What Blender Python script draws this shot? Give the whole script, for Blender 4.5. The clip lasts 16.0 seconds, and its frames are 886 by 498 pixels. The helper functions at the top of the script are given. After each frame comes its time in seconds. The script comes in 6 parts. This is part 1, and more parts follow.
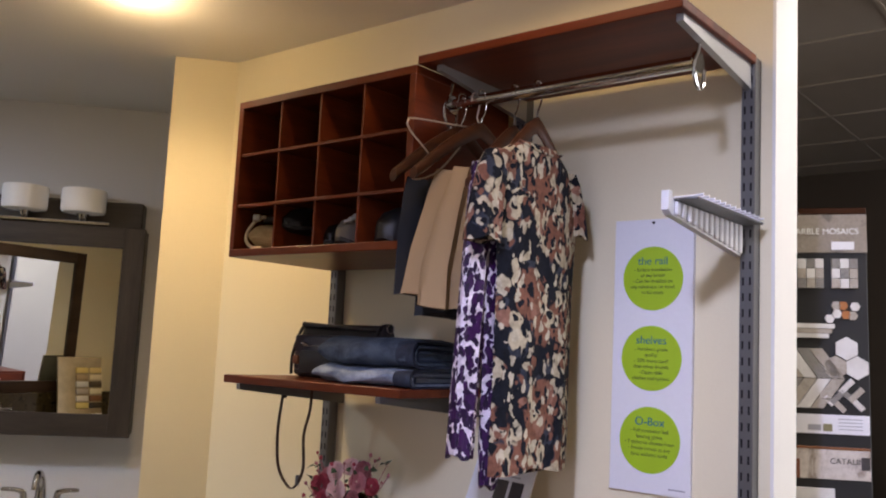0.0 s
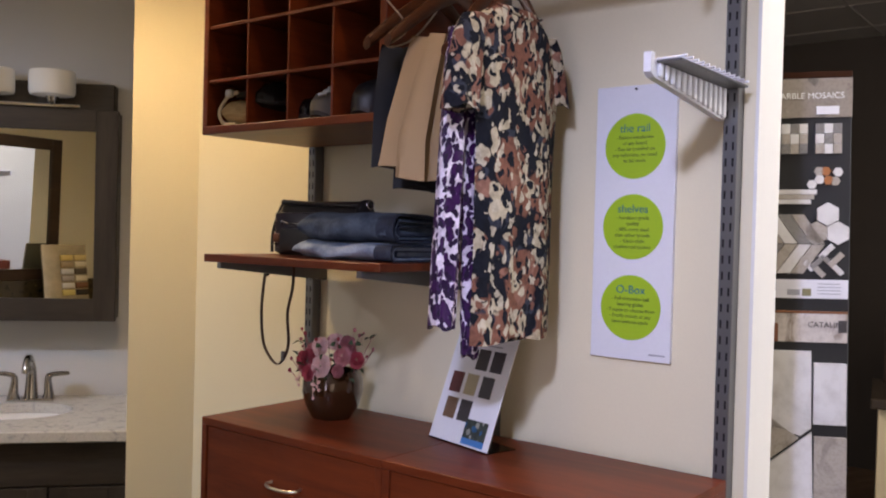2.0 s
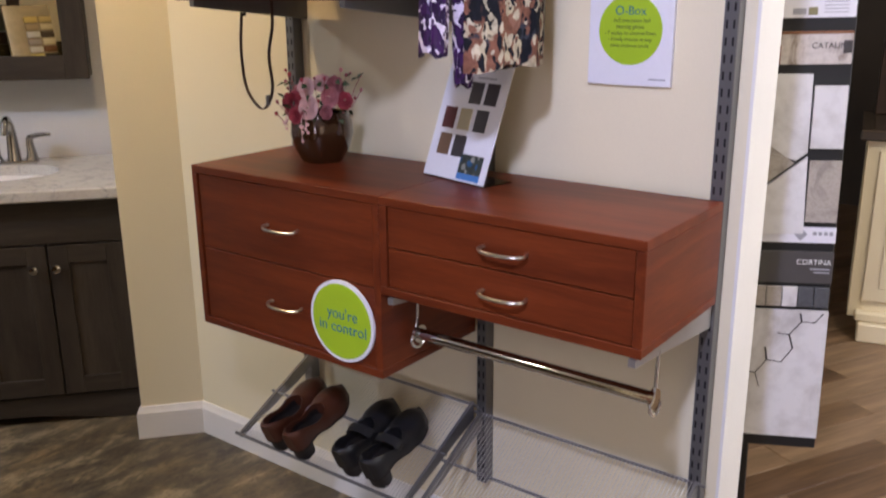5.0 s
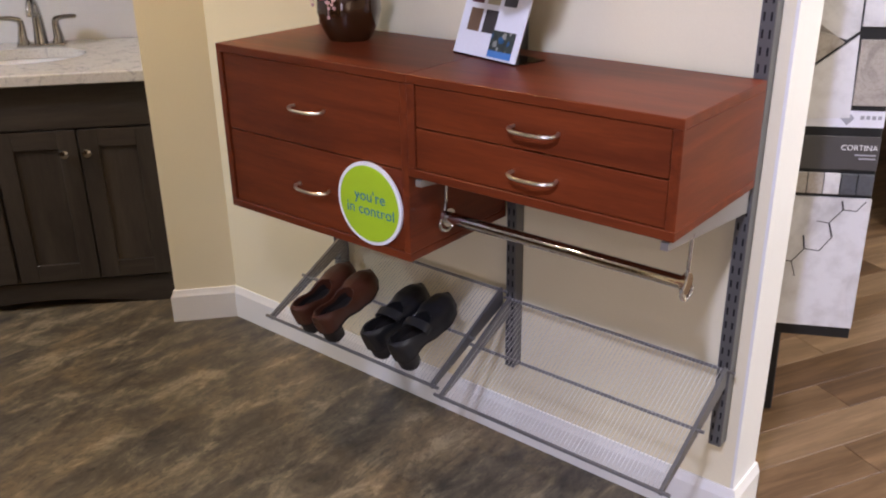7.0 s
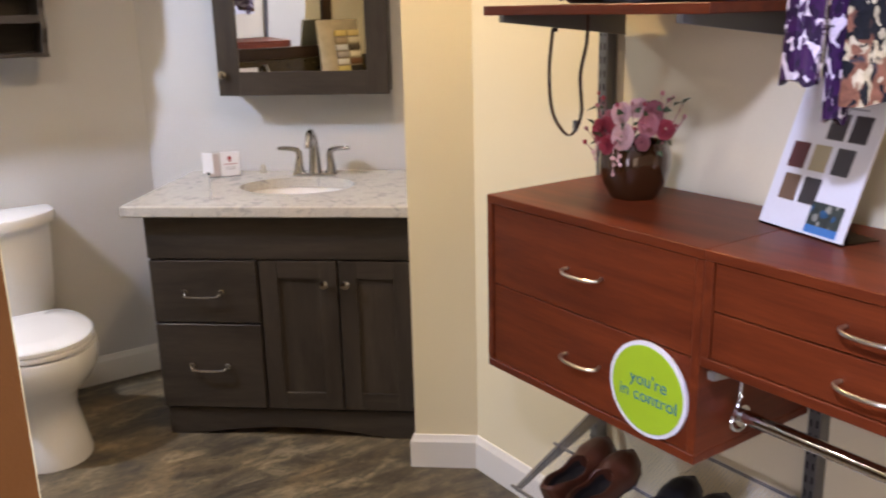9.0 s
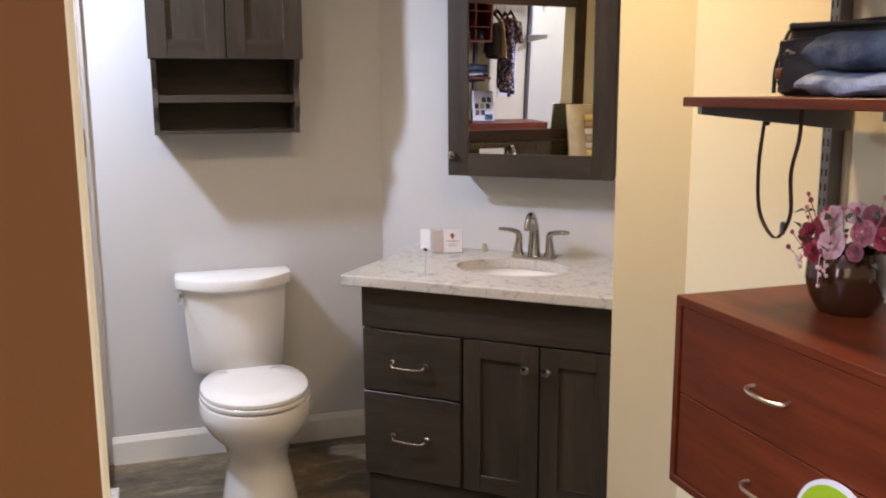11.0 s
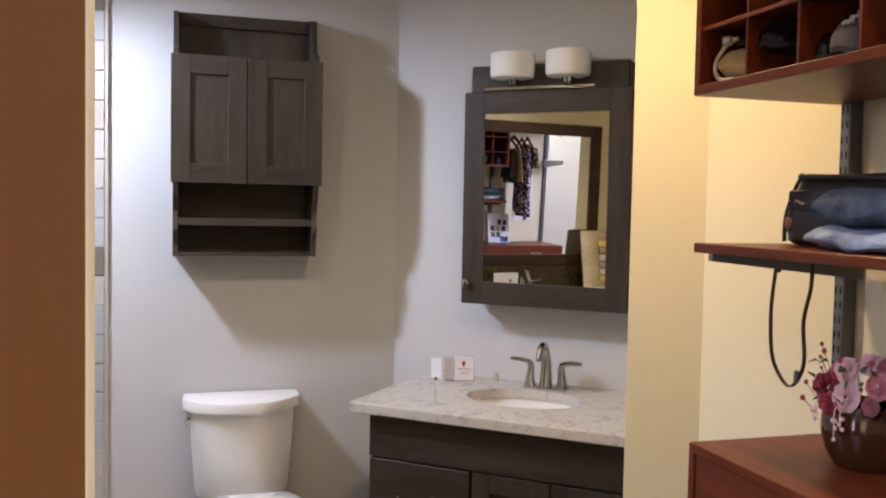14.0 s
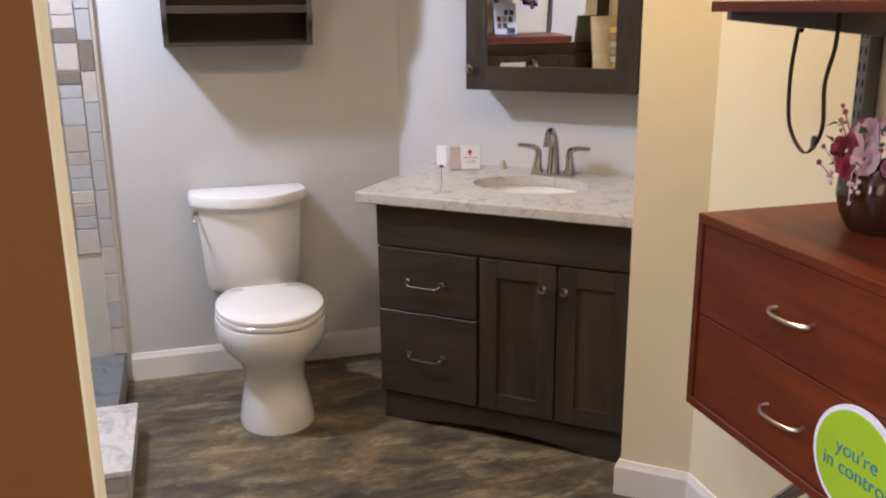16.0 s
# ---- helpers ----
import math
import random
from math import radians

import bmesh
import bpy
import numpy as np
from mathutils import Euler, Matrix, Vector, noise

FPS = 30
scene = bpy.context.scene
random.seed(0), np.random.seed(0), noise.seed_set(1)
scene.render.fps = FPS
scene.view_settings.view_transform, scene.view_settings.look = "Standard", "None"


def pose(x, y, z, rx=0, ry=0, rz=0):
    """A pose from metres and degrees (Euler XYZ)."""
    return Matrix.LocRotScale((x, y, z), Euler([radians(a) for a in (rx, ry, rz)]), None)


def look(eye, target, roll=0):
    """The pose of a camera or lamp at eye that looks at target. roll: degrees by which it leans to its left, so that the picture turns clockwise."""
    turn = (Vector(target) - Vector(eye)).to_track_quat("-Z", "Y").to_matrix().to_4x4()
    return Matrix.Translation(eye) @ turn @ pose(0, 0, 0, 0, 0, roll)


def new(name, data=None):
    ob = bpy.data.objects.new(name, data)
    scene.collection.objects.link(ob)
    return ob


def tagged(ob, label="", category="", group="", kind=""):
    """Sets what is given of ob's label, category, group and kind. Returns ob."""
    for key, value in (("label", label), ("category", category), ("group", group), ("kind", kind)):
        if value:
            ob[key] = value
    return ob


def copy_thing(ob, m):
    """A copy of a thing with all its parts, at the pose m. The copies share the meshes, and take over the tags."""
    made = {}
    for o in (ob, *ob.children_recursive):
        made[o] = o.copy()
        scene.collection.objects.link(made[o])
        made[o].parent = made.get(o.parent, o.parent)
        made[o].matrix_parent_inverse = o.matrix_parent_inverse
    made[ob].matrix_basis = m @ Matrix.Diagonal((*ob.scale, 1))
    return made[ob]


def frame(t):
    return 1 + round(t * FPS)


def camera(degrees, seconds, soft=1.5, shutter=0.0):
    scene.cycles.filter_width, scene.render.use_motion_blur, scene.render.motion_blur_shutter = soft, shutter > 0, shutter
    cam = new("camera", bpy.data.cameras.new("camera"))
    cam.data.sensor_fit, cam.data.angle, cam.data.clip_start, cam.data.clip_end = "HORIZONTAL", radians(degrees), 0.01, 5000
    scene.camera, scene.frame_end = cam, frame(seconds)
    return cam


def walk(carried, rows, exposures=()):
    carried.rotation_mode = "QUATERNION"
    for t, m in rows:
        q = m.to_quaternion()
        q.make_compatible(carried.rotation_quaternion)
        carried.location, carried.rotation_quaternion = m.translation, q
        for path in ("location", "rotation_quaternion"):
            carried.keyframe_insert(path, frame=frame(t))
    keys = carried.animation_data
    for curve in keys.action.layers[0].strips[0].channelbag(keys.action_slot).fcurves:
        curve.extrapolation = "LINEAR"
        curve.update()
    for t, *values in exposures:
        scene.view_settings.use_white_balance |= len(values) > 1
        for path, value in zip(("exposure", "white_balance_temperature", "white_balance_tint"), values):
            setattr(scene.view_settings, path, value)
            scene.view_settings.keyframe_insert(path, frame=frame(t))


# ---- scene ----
cam = camera(53.1, 16.0, soft=2.0, shutter=0.4)
PATH = [
    (0, (0.056, -0.101, 1.557), (-1.206, 1.434, 1.785), 2.8),
    (0.5, (0.052, -0.104, 1.557), (-1.195, 1.449, 1.741), 2.4),
    (1, (0.054, -0.09, 1.545), (-1.189, 1.473, 1.662), 1.9),
    (1.5, (0.054, -0.075, 1.54), (-1.19, 1.491, 1.572), 1.4),
    (2, (0.048, -0.07, 1.538), (-1.189, 1.502, 1.503), 1.5),
    (2.5, (0.047, -0.069, 1.528), (-1.181, 1.507, 1.443), 1.2),
    (3, (0.037, -0.076, 1.525), (-1.176, 1.506, 1.362), 0.8),
    (3.5, (0.026, -0.067, 1.511), (-1.177, 1.511, 1.257), 0.6),
    (4, (0.016, -0.057, 1.498), (-1.174, 1.512, 1.149), 0.3),
    (4.5, (0.009, -0.046, 1.49), (-1.173, 1.502, 1.035), -0.3),
    (5, (0.004, -0.04, 1.472), (-1.154, 1.491, 0.91), -0.5),
    (5.2, (0.002, -0.033, 1.472), (-1.146, 1.485, 0.858), -0.6),
    (7.3, (-0.007, -0.005, 1.433), (-1.191, 1.399, 0.641), -0.3),
    (7.5, (-0.016, 0.0, 1.436), (-1.233, 1.386, 0.664), -0.2),
    (8, (-0.082, 0.009, 1.457), (-1.407, 1.341, 0.772), -0.0),
    (8.5, (-0.184, 0.057, 1.478), (-1.653, 1.298, 0.927), -0.2),
    (9, (-0.237, 0.104, 1.478), (-1.821, 1.203, 0.946), -1.4),
    (9.5, (-0.246, 0.179, 1.48), (-1.973, 1.048, 0.97), -1.1),
    (9.7, (-0.23, 0.21, 1.48), (-1.999, 1.002, 0.987), -0.8),
    (11.8, (-0.208, 0.304, 1.506), (-2.107, 0.87, 1.23), 0.1),
    (12, (-0.213, 0.309, 1.514), (-2.114, 0.881, 1.273), 0.1),
    (12.5, (-0.205, 0.302, 1.525), (-2.114, 0.877, 1.374), 0.6),
    (13, (-0.204, 0.301, 1.535), (-2.119, 0.872, 1.454), 1.0),
    (13.5, (-0.207, 0.299, 1.538), (-2.123, 0.871, 1.485), 1.2),
    (14, (-0.211, 0.298, 1.534), (-2.125, 0.869, 1.44), 1.1),
    (14.5, (-0.216, 0.3, 1.521), (-2.124, 0.867, 1.328), 0.7),
    (15, (-0.22, 0.299, 1.505), (-2.108, 0.874, 1.183), 0.2),
    (15.5, (-0.233, 0.306, 1.485), (-2.099, 0.877, 1.044), -0.2),
    (16, (-0.264, 0.329, 1.468), (-2.117, 0.863, 0.939), -0.5),
]
EXPOSURES = [(0.0, -0.55, 6550, 15), (1.5, -0.53, 6550, 15), (2.5, -0.46, 6550, 15), (3.5, -0.36, 6600, 15), (5.0, -0.26, 6600, 15), (7.5, -0.06, 6600, 15), (8.0, -0.07, 6700, 14), (8.5, 0.17, 6600, 15), (9.5, 0.20, 6600, 15), (12.0, 0.04, 6500, 16), (13.5, -0.04, 6500, 16), (15.0, 0.0, 6500, 16), (16.0, 0.08, 6500, 16)]
walk(cam, [(t, look(eye, target, roll)) for t, eye, target, roll in PATH], EXPOSURES)

# ---- world and lights ----
world = bpy.data.worlds.new("showroom_daylight")
scene.world = world
world.use_nodes = True
sky = world.node_tree.nodes.new("ShaderNodeTexSky")
sky.sky_type, sky.sun_disc, sky.sun_elevation, sky.sun_rotation = "NISHITA", False, radians(40), radians(120)
world.node_tree.links.new(sky.outputs[0], world.node_tree.nodes["Background"].inputs[0])
world.node_tree.nodes["Background"].inputs[1].default_value = 0.1


def area_lamp(name, eye, target, size_x, size_y, watts, colour, shape="RECTANGLE"):
    data = bpy.data.lights.new(name, "AREA")
    data.shape, data.size, data.size_y, data.energy, data.color = shape, size_x, size_y, watts, colour
    ob = new(name, data)
    ob.matrix_basis = look(eye, target)
    return ob


def spot_lamp(name, eye, target, watts, colour, cone=80, blend=0.5, radius=0.04):
    data = bpy.data.lights.new(name, "SPOT")
    data.energy, data.color, data.spot_size, data.spot_blend, data.shadow_soft_size = watts, colour, radians(cone), blend, radius
    ob = new(name, data)
    ob.matrix_basis = look(eye, target)
    return ob


WARM, NEUTRAL = (1.0, 0.71, 0.37), (1.0, 0.95, 0.88)
# shop windows at one side and the front of the showroom
area_lamp("shop_window_light", (3.0, 3.1, 1.7), (-0.6, 2.1, 1.3), 2.4, 2.0, 250, (0.86, 0.9, 1.0))
area_lamp("front_window_light", (0.45, -3.86, 1.5), (-0.3, 1.7, 1.3), 1.3, 1.7, 60, (0.78, 0.74, 0.96))
# warm fill added from the side, with no window behind it
area_lamp("side_fill_light", (3.06, -1.0, 1.5), (-0.8, 1.6, 1.0), 2.4, 1.8, 24, (1.0, 0.84, 0.66))
# recessed lamps in the ceiling
# the third position is only for the added bath fill
DOWNLIGHTS = [(-2.12, 1.16, 2.488), (-0.85, 1.1, 2.488), (-2.05, -0.12, 2.488), (-3.27, -0.5, 2.488), (-0.2, -0.3, 2.488)]
# point fill without a fixture, added to lift the wall top and ceiling
spill_fill = bpy.data.lights.new("ceiling_spill_fill", "POINT")
spill_fill.energy, spill_fill.color, spill_fill.shadow_soft_size = 5.5, WARM, 0.04
new("ceiling_spill_fill", spill_fill).location = (-2.12, 1.16, 2.40)
spot_lamp("downlight_lamp", (-2.12, 1.16, 2.455), (-2.14, 1.22, 0.0), 46, WARM, 152, 1.0)
spot_lamp("downlight_lamp", (-0.85, 1.1, 2.455), (-0.85, 1.15, 0.0), 7, WARM, 174, 0.12)
# bath fill: an extra lamp added out of view to brighten walls and toilet
spot_lamp("downlight_lamp", (-2.05, -0.12, 2.46), (-2.6, 0.4, 0.0), 25, (1.0, 0.88, 0.72), 150, 0.8)
spot_lamp("downlight_lamp", (-0.2, -0.3, 2.44), (-0.33, 1.5, 0.98), 250, (0.60, 0.66, 1.0), 80, 0.9, 0.08)
spot_lamp("downlight_lamp", (-3.27, -0.5, 2.42), (-3.5, 0.6, 0.8), 172, (0.70, 0.80, 1.0), 118, 0.85, 0.06)
# showroom beyond: unseen fill added to brighten the sample boards and floor
area_lamp("showroom_fill_light", (0.5, 2.5, 2.9), (-0.5, 2.9, 0.3), 1.2, 0.6, 75, NEUTRAL)


# ---- materials ----
def nodes_of(name):
    m = bpy.data.materials.new(name)
    m.use_nodes = True
    t = m.node_tree
    return m, t, t.nodes["Principled BSDF"]


def rgb(c):
    return (c[0], c[1], c[2], 1.0)


def mixed(t, fac, a, b):
    """Colour mix node: a and b are colours or sockets."""
    mx = t.nodes.new("ShaderNodeMix")
    mx.data_type = "RGBA"
    for key, v in ((0, fac), (6, a), (7, b)):
        if isinstance(v, bpy.types.NodeSocket):
            t.links.new(v, mx.inputs[key])
        elif key == 0:
            mx.inputs[key].default_value = v
        else:
            mx.inputs[key].default_value = rgb(v)
    return mx.outputs[2]


def coords(t, scale=(1, 1, 1), rot=(0, 0, 0), source="Object"):
    tc = t.nodes.new("ShaderNodeTexCoord")
    mp = t.nodes.new("ShaderNodeMapping")
    mp.inputs["Scale"].default_value = scale
    mp.inputs["Rotation"].default_value = rot
    t.links.new(tc.outputs[source], mp.inputs[0])
    return mp.outputs[0]


def noise_tex(t, vec, scale, detail=4, rough=0.6, distort=0.0):
    n = t.nodes.new("ShaderNodeTexNoise")
    n.inputs["Scale"].default_value, n.inputs["Detail"].default_value = scale, detail
    n.inputs["Roughness"].default_value, n.inputs["Distortion"].default_value = rough, distort
    t.links.new(vec, n.inputs["Vector"])
    return n.outputs[0]


def ramp(t, fac, stops):
    r = t.nodes.new("ShaderNodeValToRGB")
    e = r.color_ramp.elements
    while len(e) < len(stops):
        e.new(0.5)
    for el, (p, c) in zip(e, stops):
        el.position, el.color = p, rgb(c) if len(c) == 3 else c
    t.links.new(fac, r.inputs[0])
    return r.outputs[0]


def bumped(t, b, height, strength, distance=0.002):
    bp = t.nodes.new("ShaderNodeBump")
    bp.inputs["Strength"].default_value, bp.inputs["Distance"].default_value = strength, distance
    t.links.new(height, bp.inputs["Height"])
    t.links.new(bp.outputs[0], b.inputs["Normal"])


def plain(name, colour, rough=0.5, metal=0.0, vary=0.12, scale=6.0, grain=120.0, bump=0.1, distance=0.001, coat=0.0):
    """Painted, moulded or cast surface: broad tone shifts, fine grain, slight relief."""
    m, t, b = nodes_of(name)
    v = coords(t)
    broad, fine = noise_tex(t, v, scale, 3), noise_tex(t, v, grain, 2)
    dark = tuple(c * (1 - vary) for c in colour)
    light = tuple(min(1, c * (1 + vary * 0.6)) for c in colour)
    c = mixed(t, broad, dark, light)
    c2 = mixed(t, fine, tuple(x * 0.94 for x in (1, 1, 1)), (1.0, 1.0, 1.0))
    mul = t.nodes.new("ShaderNodeMix")
    mul.data_type, mul.blend_type = "RGBA", "MULTIPLY"
    mul.inputs[0].default_value = 1.0
    t.links.new(c, mul.inputs[6])
    t.links.new(c2, mul.inputs[7])
    t.links.new(mul.outputs[2], b.inputs["Base Color"])
    b.inputs["Roughness"].default_value, b.inputs["Metallic"].default_value = rough, metal
    b.inputs["Coat Weight"].default_value = coat
    if bump:
        bumped(t, b, fine, bump, distance)
    return m


def wood(name, dark, light, rough=0.35, along="x", stretch=14.0, scale=5.0, bump=0.06, coat=0.0, contrast=(0.3, 0.7)):
    m, t, b = nodes_of(name)
    s = {"x": (1, stretch, stretch), "y": (stretch, 1, stretch), "z": (stretch, stretch, 1)}[along]
    v = coords(t, s)
    g1, g2 = noise_tex(t, v, scale * 0.35, 4, 0.6, 0.6), noise_tex(t, v, scale * 3.2, 5, 0.7)
    mid = tuple((a + c) / 2 for a, c in zip(dark, light))
    c1 = ramp(t, g1, [(contrast[0], dark), (0.5, mid), (contrast[1], light)])
    c2 = ramp(t, g2, [(0.35, (0.78, 0.78, 0.78)), (0.62, (1.0, 1.0, 1.0))])
    mul = t.nodes.new("ShaderNodeMix")
    mul.data_type, mul.blend_type = "RGBA", "MULTIPLY"
    mul.inputs[0].default_value = 0.75
    t.links.new(c1, mul.inputs[6])
    t.links.new(c2, mul.inputs[7])
    t.links.new(mul.outputs[2], b.inputs["Base Color"])
    b.inputs["Roughness"].default_value, b.inputs["Coat Weight"].default_value = rough, coat
    b.inputs["Specular IOR Level"].default_value = 0.28
    bumped(t, b, g2, bump, 0.001)
    return m


def stone(name, base, vein, speck, rough=0.25, scale=6.0):
    m, t, b = nodes_of(name)
    v = coords(t)
    n1 = noise_tex(t, v, scale, 6, 0.65, 1.2)
    n2 = noise_tex(t, v, scale * 9, 3, 0.6)
    c = ramp(t, n1, [(0.34, vein), (0.47, base), (0.62, base), (0.74, speck)])
    c2 = ramp(t, n2, [(0.3, (0.72, 0.7, 0.68)), (0.55, (1, 1, 1))])
    mul = t.nodes.new("ShaderNodeMix")
    mul.data_type, mul.blend_type = "RGBA", "MULTIPLY"
    mul.inputs[0].default_value = 0.6
    t.links.new(c, mul.inputs[6])
    t.links.new(c2, mul.inputs[7])
    t.links.new(mul.outputs[2], b.inputs["Base Color"])
    b.inputs["Roughness"].default_value = rough
    return m


def spotted(name, ground, blobs, rough=0.85, warp=0.6):
    """Printed cloth: irregular blots of several colours over a ground."""
    m, t, b = nodes_of(name)
    v = coords(t)
    col = ground
    warpn = t.nodes.new("ShaderNodeTexNoise")
    warpn.inputs["Scale"].default_value = 22
    t.links.new(v, warpn.inputs["Vector"])
    vm = t.nodes.new("ShaderNodeVectorMath")
    vm.operation = "MULTIPLY_ADD"
    vm.inputs[1].default_value = (0.06 * warp, 0.06 * warp, 0.06 * warp)
    t.links.new(warpn.outputs["Color"], vm.inputs[0])
    t.links.new(v, vm.inputs[2])
    for scale, cut, colour, off, stretch in blobs:
        mp = t.nodes.new("ShaderNodeMapping")
        mp.inputs["Location"].default_value = (off, off * 1.7, off * 0.6)
        mp.inputs["Scale"].default_value = (1, 1, stretch)
        t.links.new(vm.outputs[0], mp.inputs[0])
        vo = t.nodes.new("ShaderNodeTexVoronoi")
        vo.inputs["Scale"].default_value = scale
        t.links.new(mp.outputs[0], vo.inputs["Vector"])
        r = ramp(t, vo.outputs["Distance"], [(cut, (1, 1, 1)), (cut + 0.04, (0, 0, 0))])
        col = mixed(t, r, col, colour)
    tone = t.nodes.new("ShaderNodeMix")
    tone.data_type, tone.blend_type = "RGBA", "MULTIPLY"
    tone.inputs[0].default_value = 0.8
    t.links.new(col, tone.inputs[6])
    t.links.new(ramp(t, noise_tex(t, v, 48, 5, 0.7), [(0.34, (0.5, 0.5, 0.5)), (0.6, (1.08, 1.08, 1.08))]), tone.inputs[7])
    t.links.new(tone.outputs[2], b.inputs["Base Color"])
    b.inputs["Roughness"].default_value = rough
    b.inputs["Specular IOR Level"].default_value = 0.15
    bumped(t, b, noise_tex(t, v, 400, 2), 0.2, 0.0005)
    return m


def floor_material(name):
    """Slate-look vinyl: grey-brown clouds, tan streaks along the sheet, fine dark pitting."""
    m, t, b = nodes_of(name)
    clouds = noise_tex(t, coords(t, (1.5, 0.9, 1)), 2.3, 4, 0.6, 0.5)
    streak = noise_tex(t, coords(t, (6.2, 2.3, 1), (0, 0, radians(8))), 1.9, 8, 0.7, 0.5)
    grain = noise_tex(t, coords(t, (13, 7, 1), (0, 0, radians(8))), 2.6, 8, 0.8, 1.0)
    pits = noise_tex(t, coords(t, (1, 0.6, 1)), 45, 5, 0.7)
    c1 = ramp(t, streak, [(0.36, (0.025, 0.020, 0.014)), (0.45, (0.083, 0.066, 0.043)), (0.54, (0.178, 0.14, 0.083)), (0.62, (0.41, 0.33, 0.20))])
    c2 = ramp(t, clouds, [(0.36, (0.046, 0.043, 0.038)), (0.5, (0.125, 0.097, 0.06)), (0.62, (0.26, 0.18, 0.09))])
    c = mixed(t, 0.5, c1, c2)
    c3 = ramp(t, grain, [(0.38, (0.42, 0.42, 0.42)), (0.58, (1.1, 1.1, 1.1))])
    c4 = ramp(t, pits, [(0.34, (0.3, 0.3, 0.3)), (0.45, (1.0, 1.0, 1.0))])
    for layer, amount in ((c3, 0.7), (c4, 0.6)):
        mul = t.nodes.new("ShaderNodeMix")
        mul.data_type, mul.blend_type = "RGBA", "MULTIPLY"
        mul.inputs[0].default_value = amount
        t.links.new(c, mul.inputs[6])
        t.links.new(layer, mul.inputs[7])
        c = mul.outputs[2]
    t.links.new(c, b.inputs["Base Color"])
    t.links.new(ramp(t, grain, [(0.3, (0.4, 0.4, 0.4)), (0.7, (0.58, 0.58, 0.58))]), b.inputs["Roughness"])
    bumped(t, b, grain, 0.22, 0.002)
    return m


def glow(name, colour, strength):
    m, t, b = nodes_of(name)
    b.inputs["Base Color"].default_value = rgb(colour)
    b.inputs["Emission Color"].default_value = rgb(colour)
    b.inputs["Emission Strength"].default_value = strength
    return m


M_CREAM = plain("cream_wall_paint", (0.80, 0.72, 0.50), 0.75, vary=0.05, scale=1.5, grain=260, bump=0.25)
M_GREY = plain("pale_grey_wall_paint", (0.57, 0.565, 0.56), 0.75, vary=0.05, scale=1.5, grain=260, bump=0.25)
M_BROWN = plain("burnt_orange_wall_paint", (0.185, 0.066, 0.008), 0.7, vary=0.08, scale=2, grain=220, bump=0.3)
M_WHITE = plain("white_trim_paint", (0.8, 0.78, 0.73), 0.4, vary=0.04, grain=200)
M_CEIL = plain("matt_ceiling_paint", (0.76, 0.74, 0.69), 0.9, vary=0.05, scale=2, grain=200, bump=0.3)
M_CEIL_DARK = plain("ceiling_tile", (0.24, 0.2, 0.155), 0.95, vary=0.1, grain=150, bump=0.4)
M_FLOOR = floor_material("slate_look_vinyl")
M_CHERRY = wood("cherry_laminate", (0.09, 0.0155, 0.0045), (0.185, 0.036, 0.009), 0.4, "x", 10, 5, 0.03, 0.0)
M_CHERRY_V = wood("cherry_laminate_upright", (0.09, 0.0155, 0.0045), (0.185, 0.036, 0.009), 0.4, "y", 10, 5, 0.03, 0.0)
M_DARKWOOD = wood("grey_stained_maple", (0.031, 0.0245, 0.019), (0.065, 0.0515, 0.040), 0.42, "z", 8, 4, 0.05)
M_DARKWOOD_H = wood("grey_stained_maple_rail", (0.031, 0.0245, 0.019), (0.065, 0.0515, 0.040), 0.42, "x", 8, 4, 0.05)
# cubby backing: cherry darkened so that its colour carries the shade inside
M_SHADED_BACK = wood("shaded_backing_board", (0.014, 0.005, 0.003), (0.03, 0.010, 0.006), 0.6, "x", 10, 5, 0.03)
M_STEEL = plain("painted_grey_steel", (0.16, 0.16, 0.16), 0.38, 0.6, vary=0.1)
M_SLOT = plain("black_slot", (0.01, 0.01, 0.012), 0.9)
M_SATIN = plain("satin_grey_steel", (0.42, 0.41, 0.39), 0.35, 0.75, vary=0.08)
M_CHROME = plain("polished_chrome", (0.75, 0.74, 0.72), 0.1, 1.0, vary=0.03, bump=0)
M_NICKEL = plain("brushed_nickel", (0.66, 0.63, 0.58), 0.3, 1.0, vary=0.05, bump=0.02)
M_NICKEL_DARK = plain("polished_nickel", (0.46, 0.43, 0.40), 0.16, 1.0, vary=0.05, bump=0.0)
M_PORCELAIN = plain("white_porcelain", (0.82, 0.81, 0.79), 0.12, vary=0.02, bump=0, coat=0.5)
M_GRANITE = stone("pale_granite", (0.56, 0.54, 0.50), (0.36, 0.35, 0.35), (0.64, 0.60, 0.54), 0.18, 20)
M_MARBLE = stone("white_marble", (0.66, 0.64, 0.62), (0.4, 0.39, 0.39), (0.72, 0.7, 0.68), 0.25, 5)
M_GREYSTONE = stone("grey_stone", (0.16, 0.17, 0.19), (0.09, 0.1, 0.11), (0.26, 0.27, 0.3), 0.4, 9)
M_DARKGRANITE = stone("brown_granite", (0.06, 0.045, 0.02), (0.015, 0.012, 0.01), (0.28, 0.2, 0.08), 0.2, 22)
M_MIRROR = plain("mirror_glass", (0.9, 0.91, 0.9), 0.0, 1.0, vary=0.0, bump=0)
M_LABELWHITE = plain("white_card", (0.78, 0.78, 0.82), 0.55, vary=0.02)
M_BLACK = plain("black_board", (0.009, 0.0095, 0.0095), 0.5, vary=0.15)
M_CREAMCAB = plain("cream_cabinet_paint", (0.74, 0.64, 0.42), 0.4, vary=0.05)


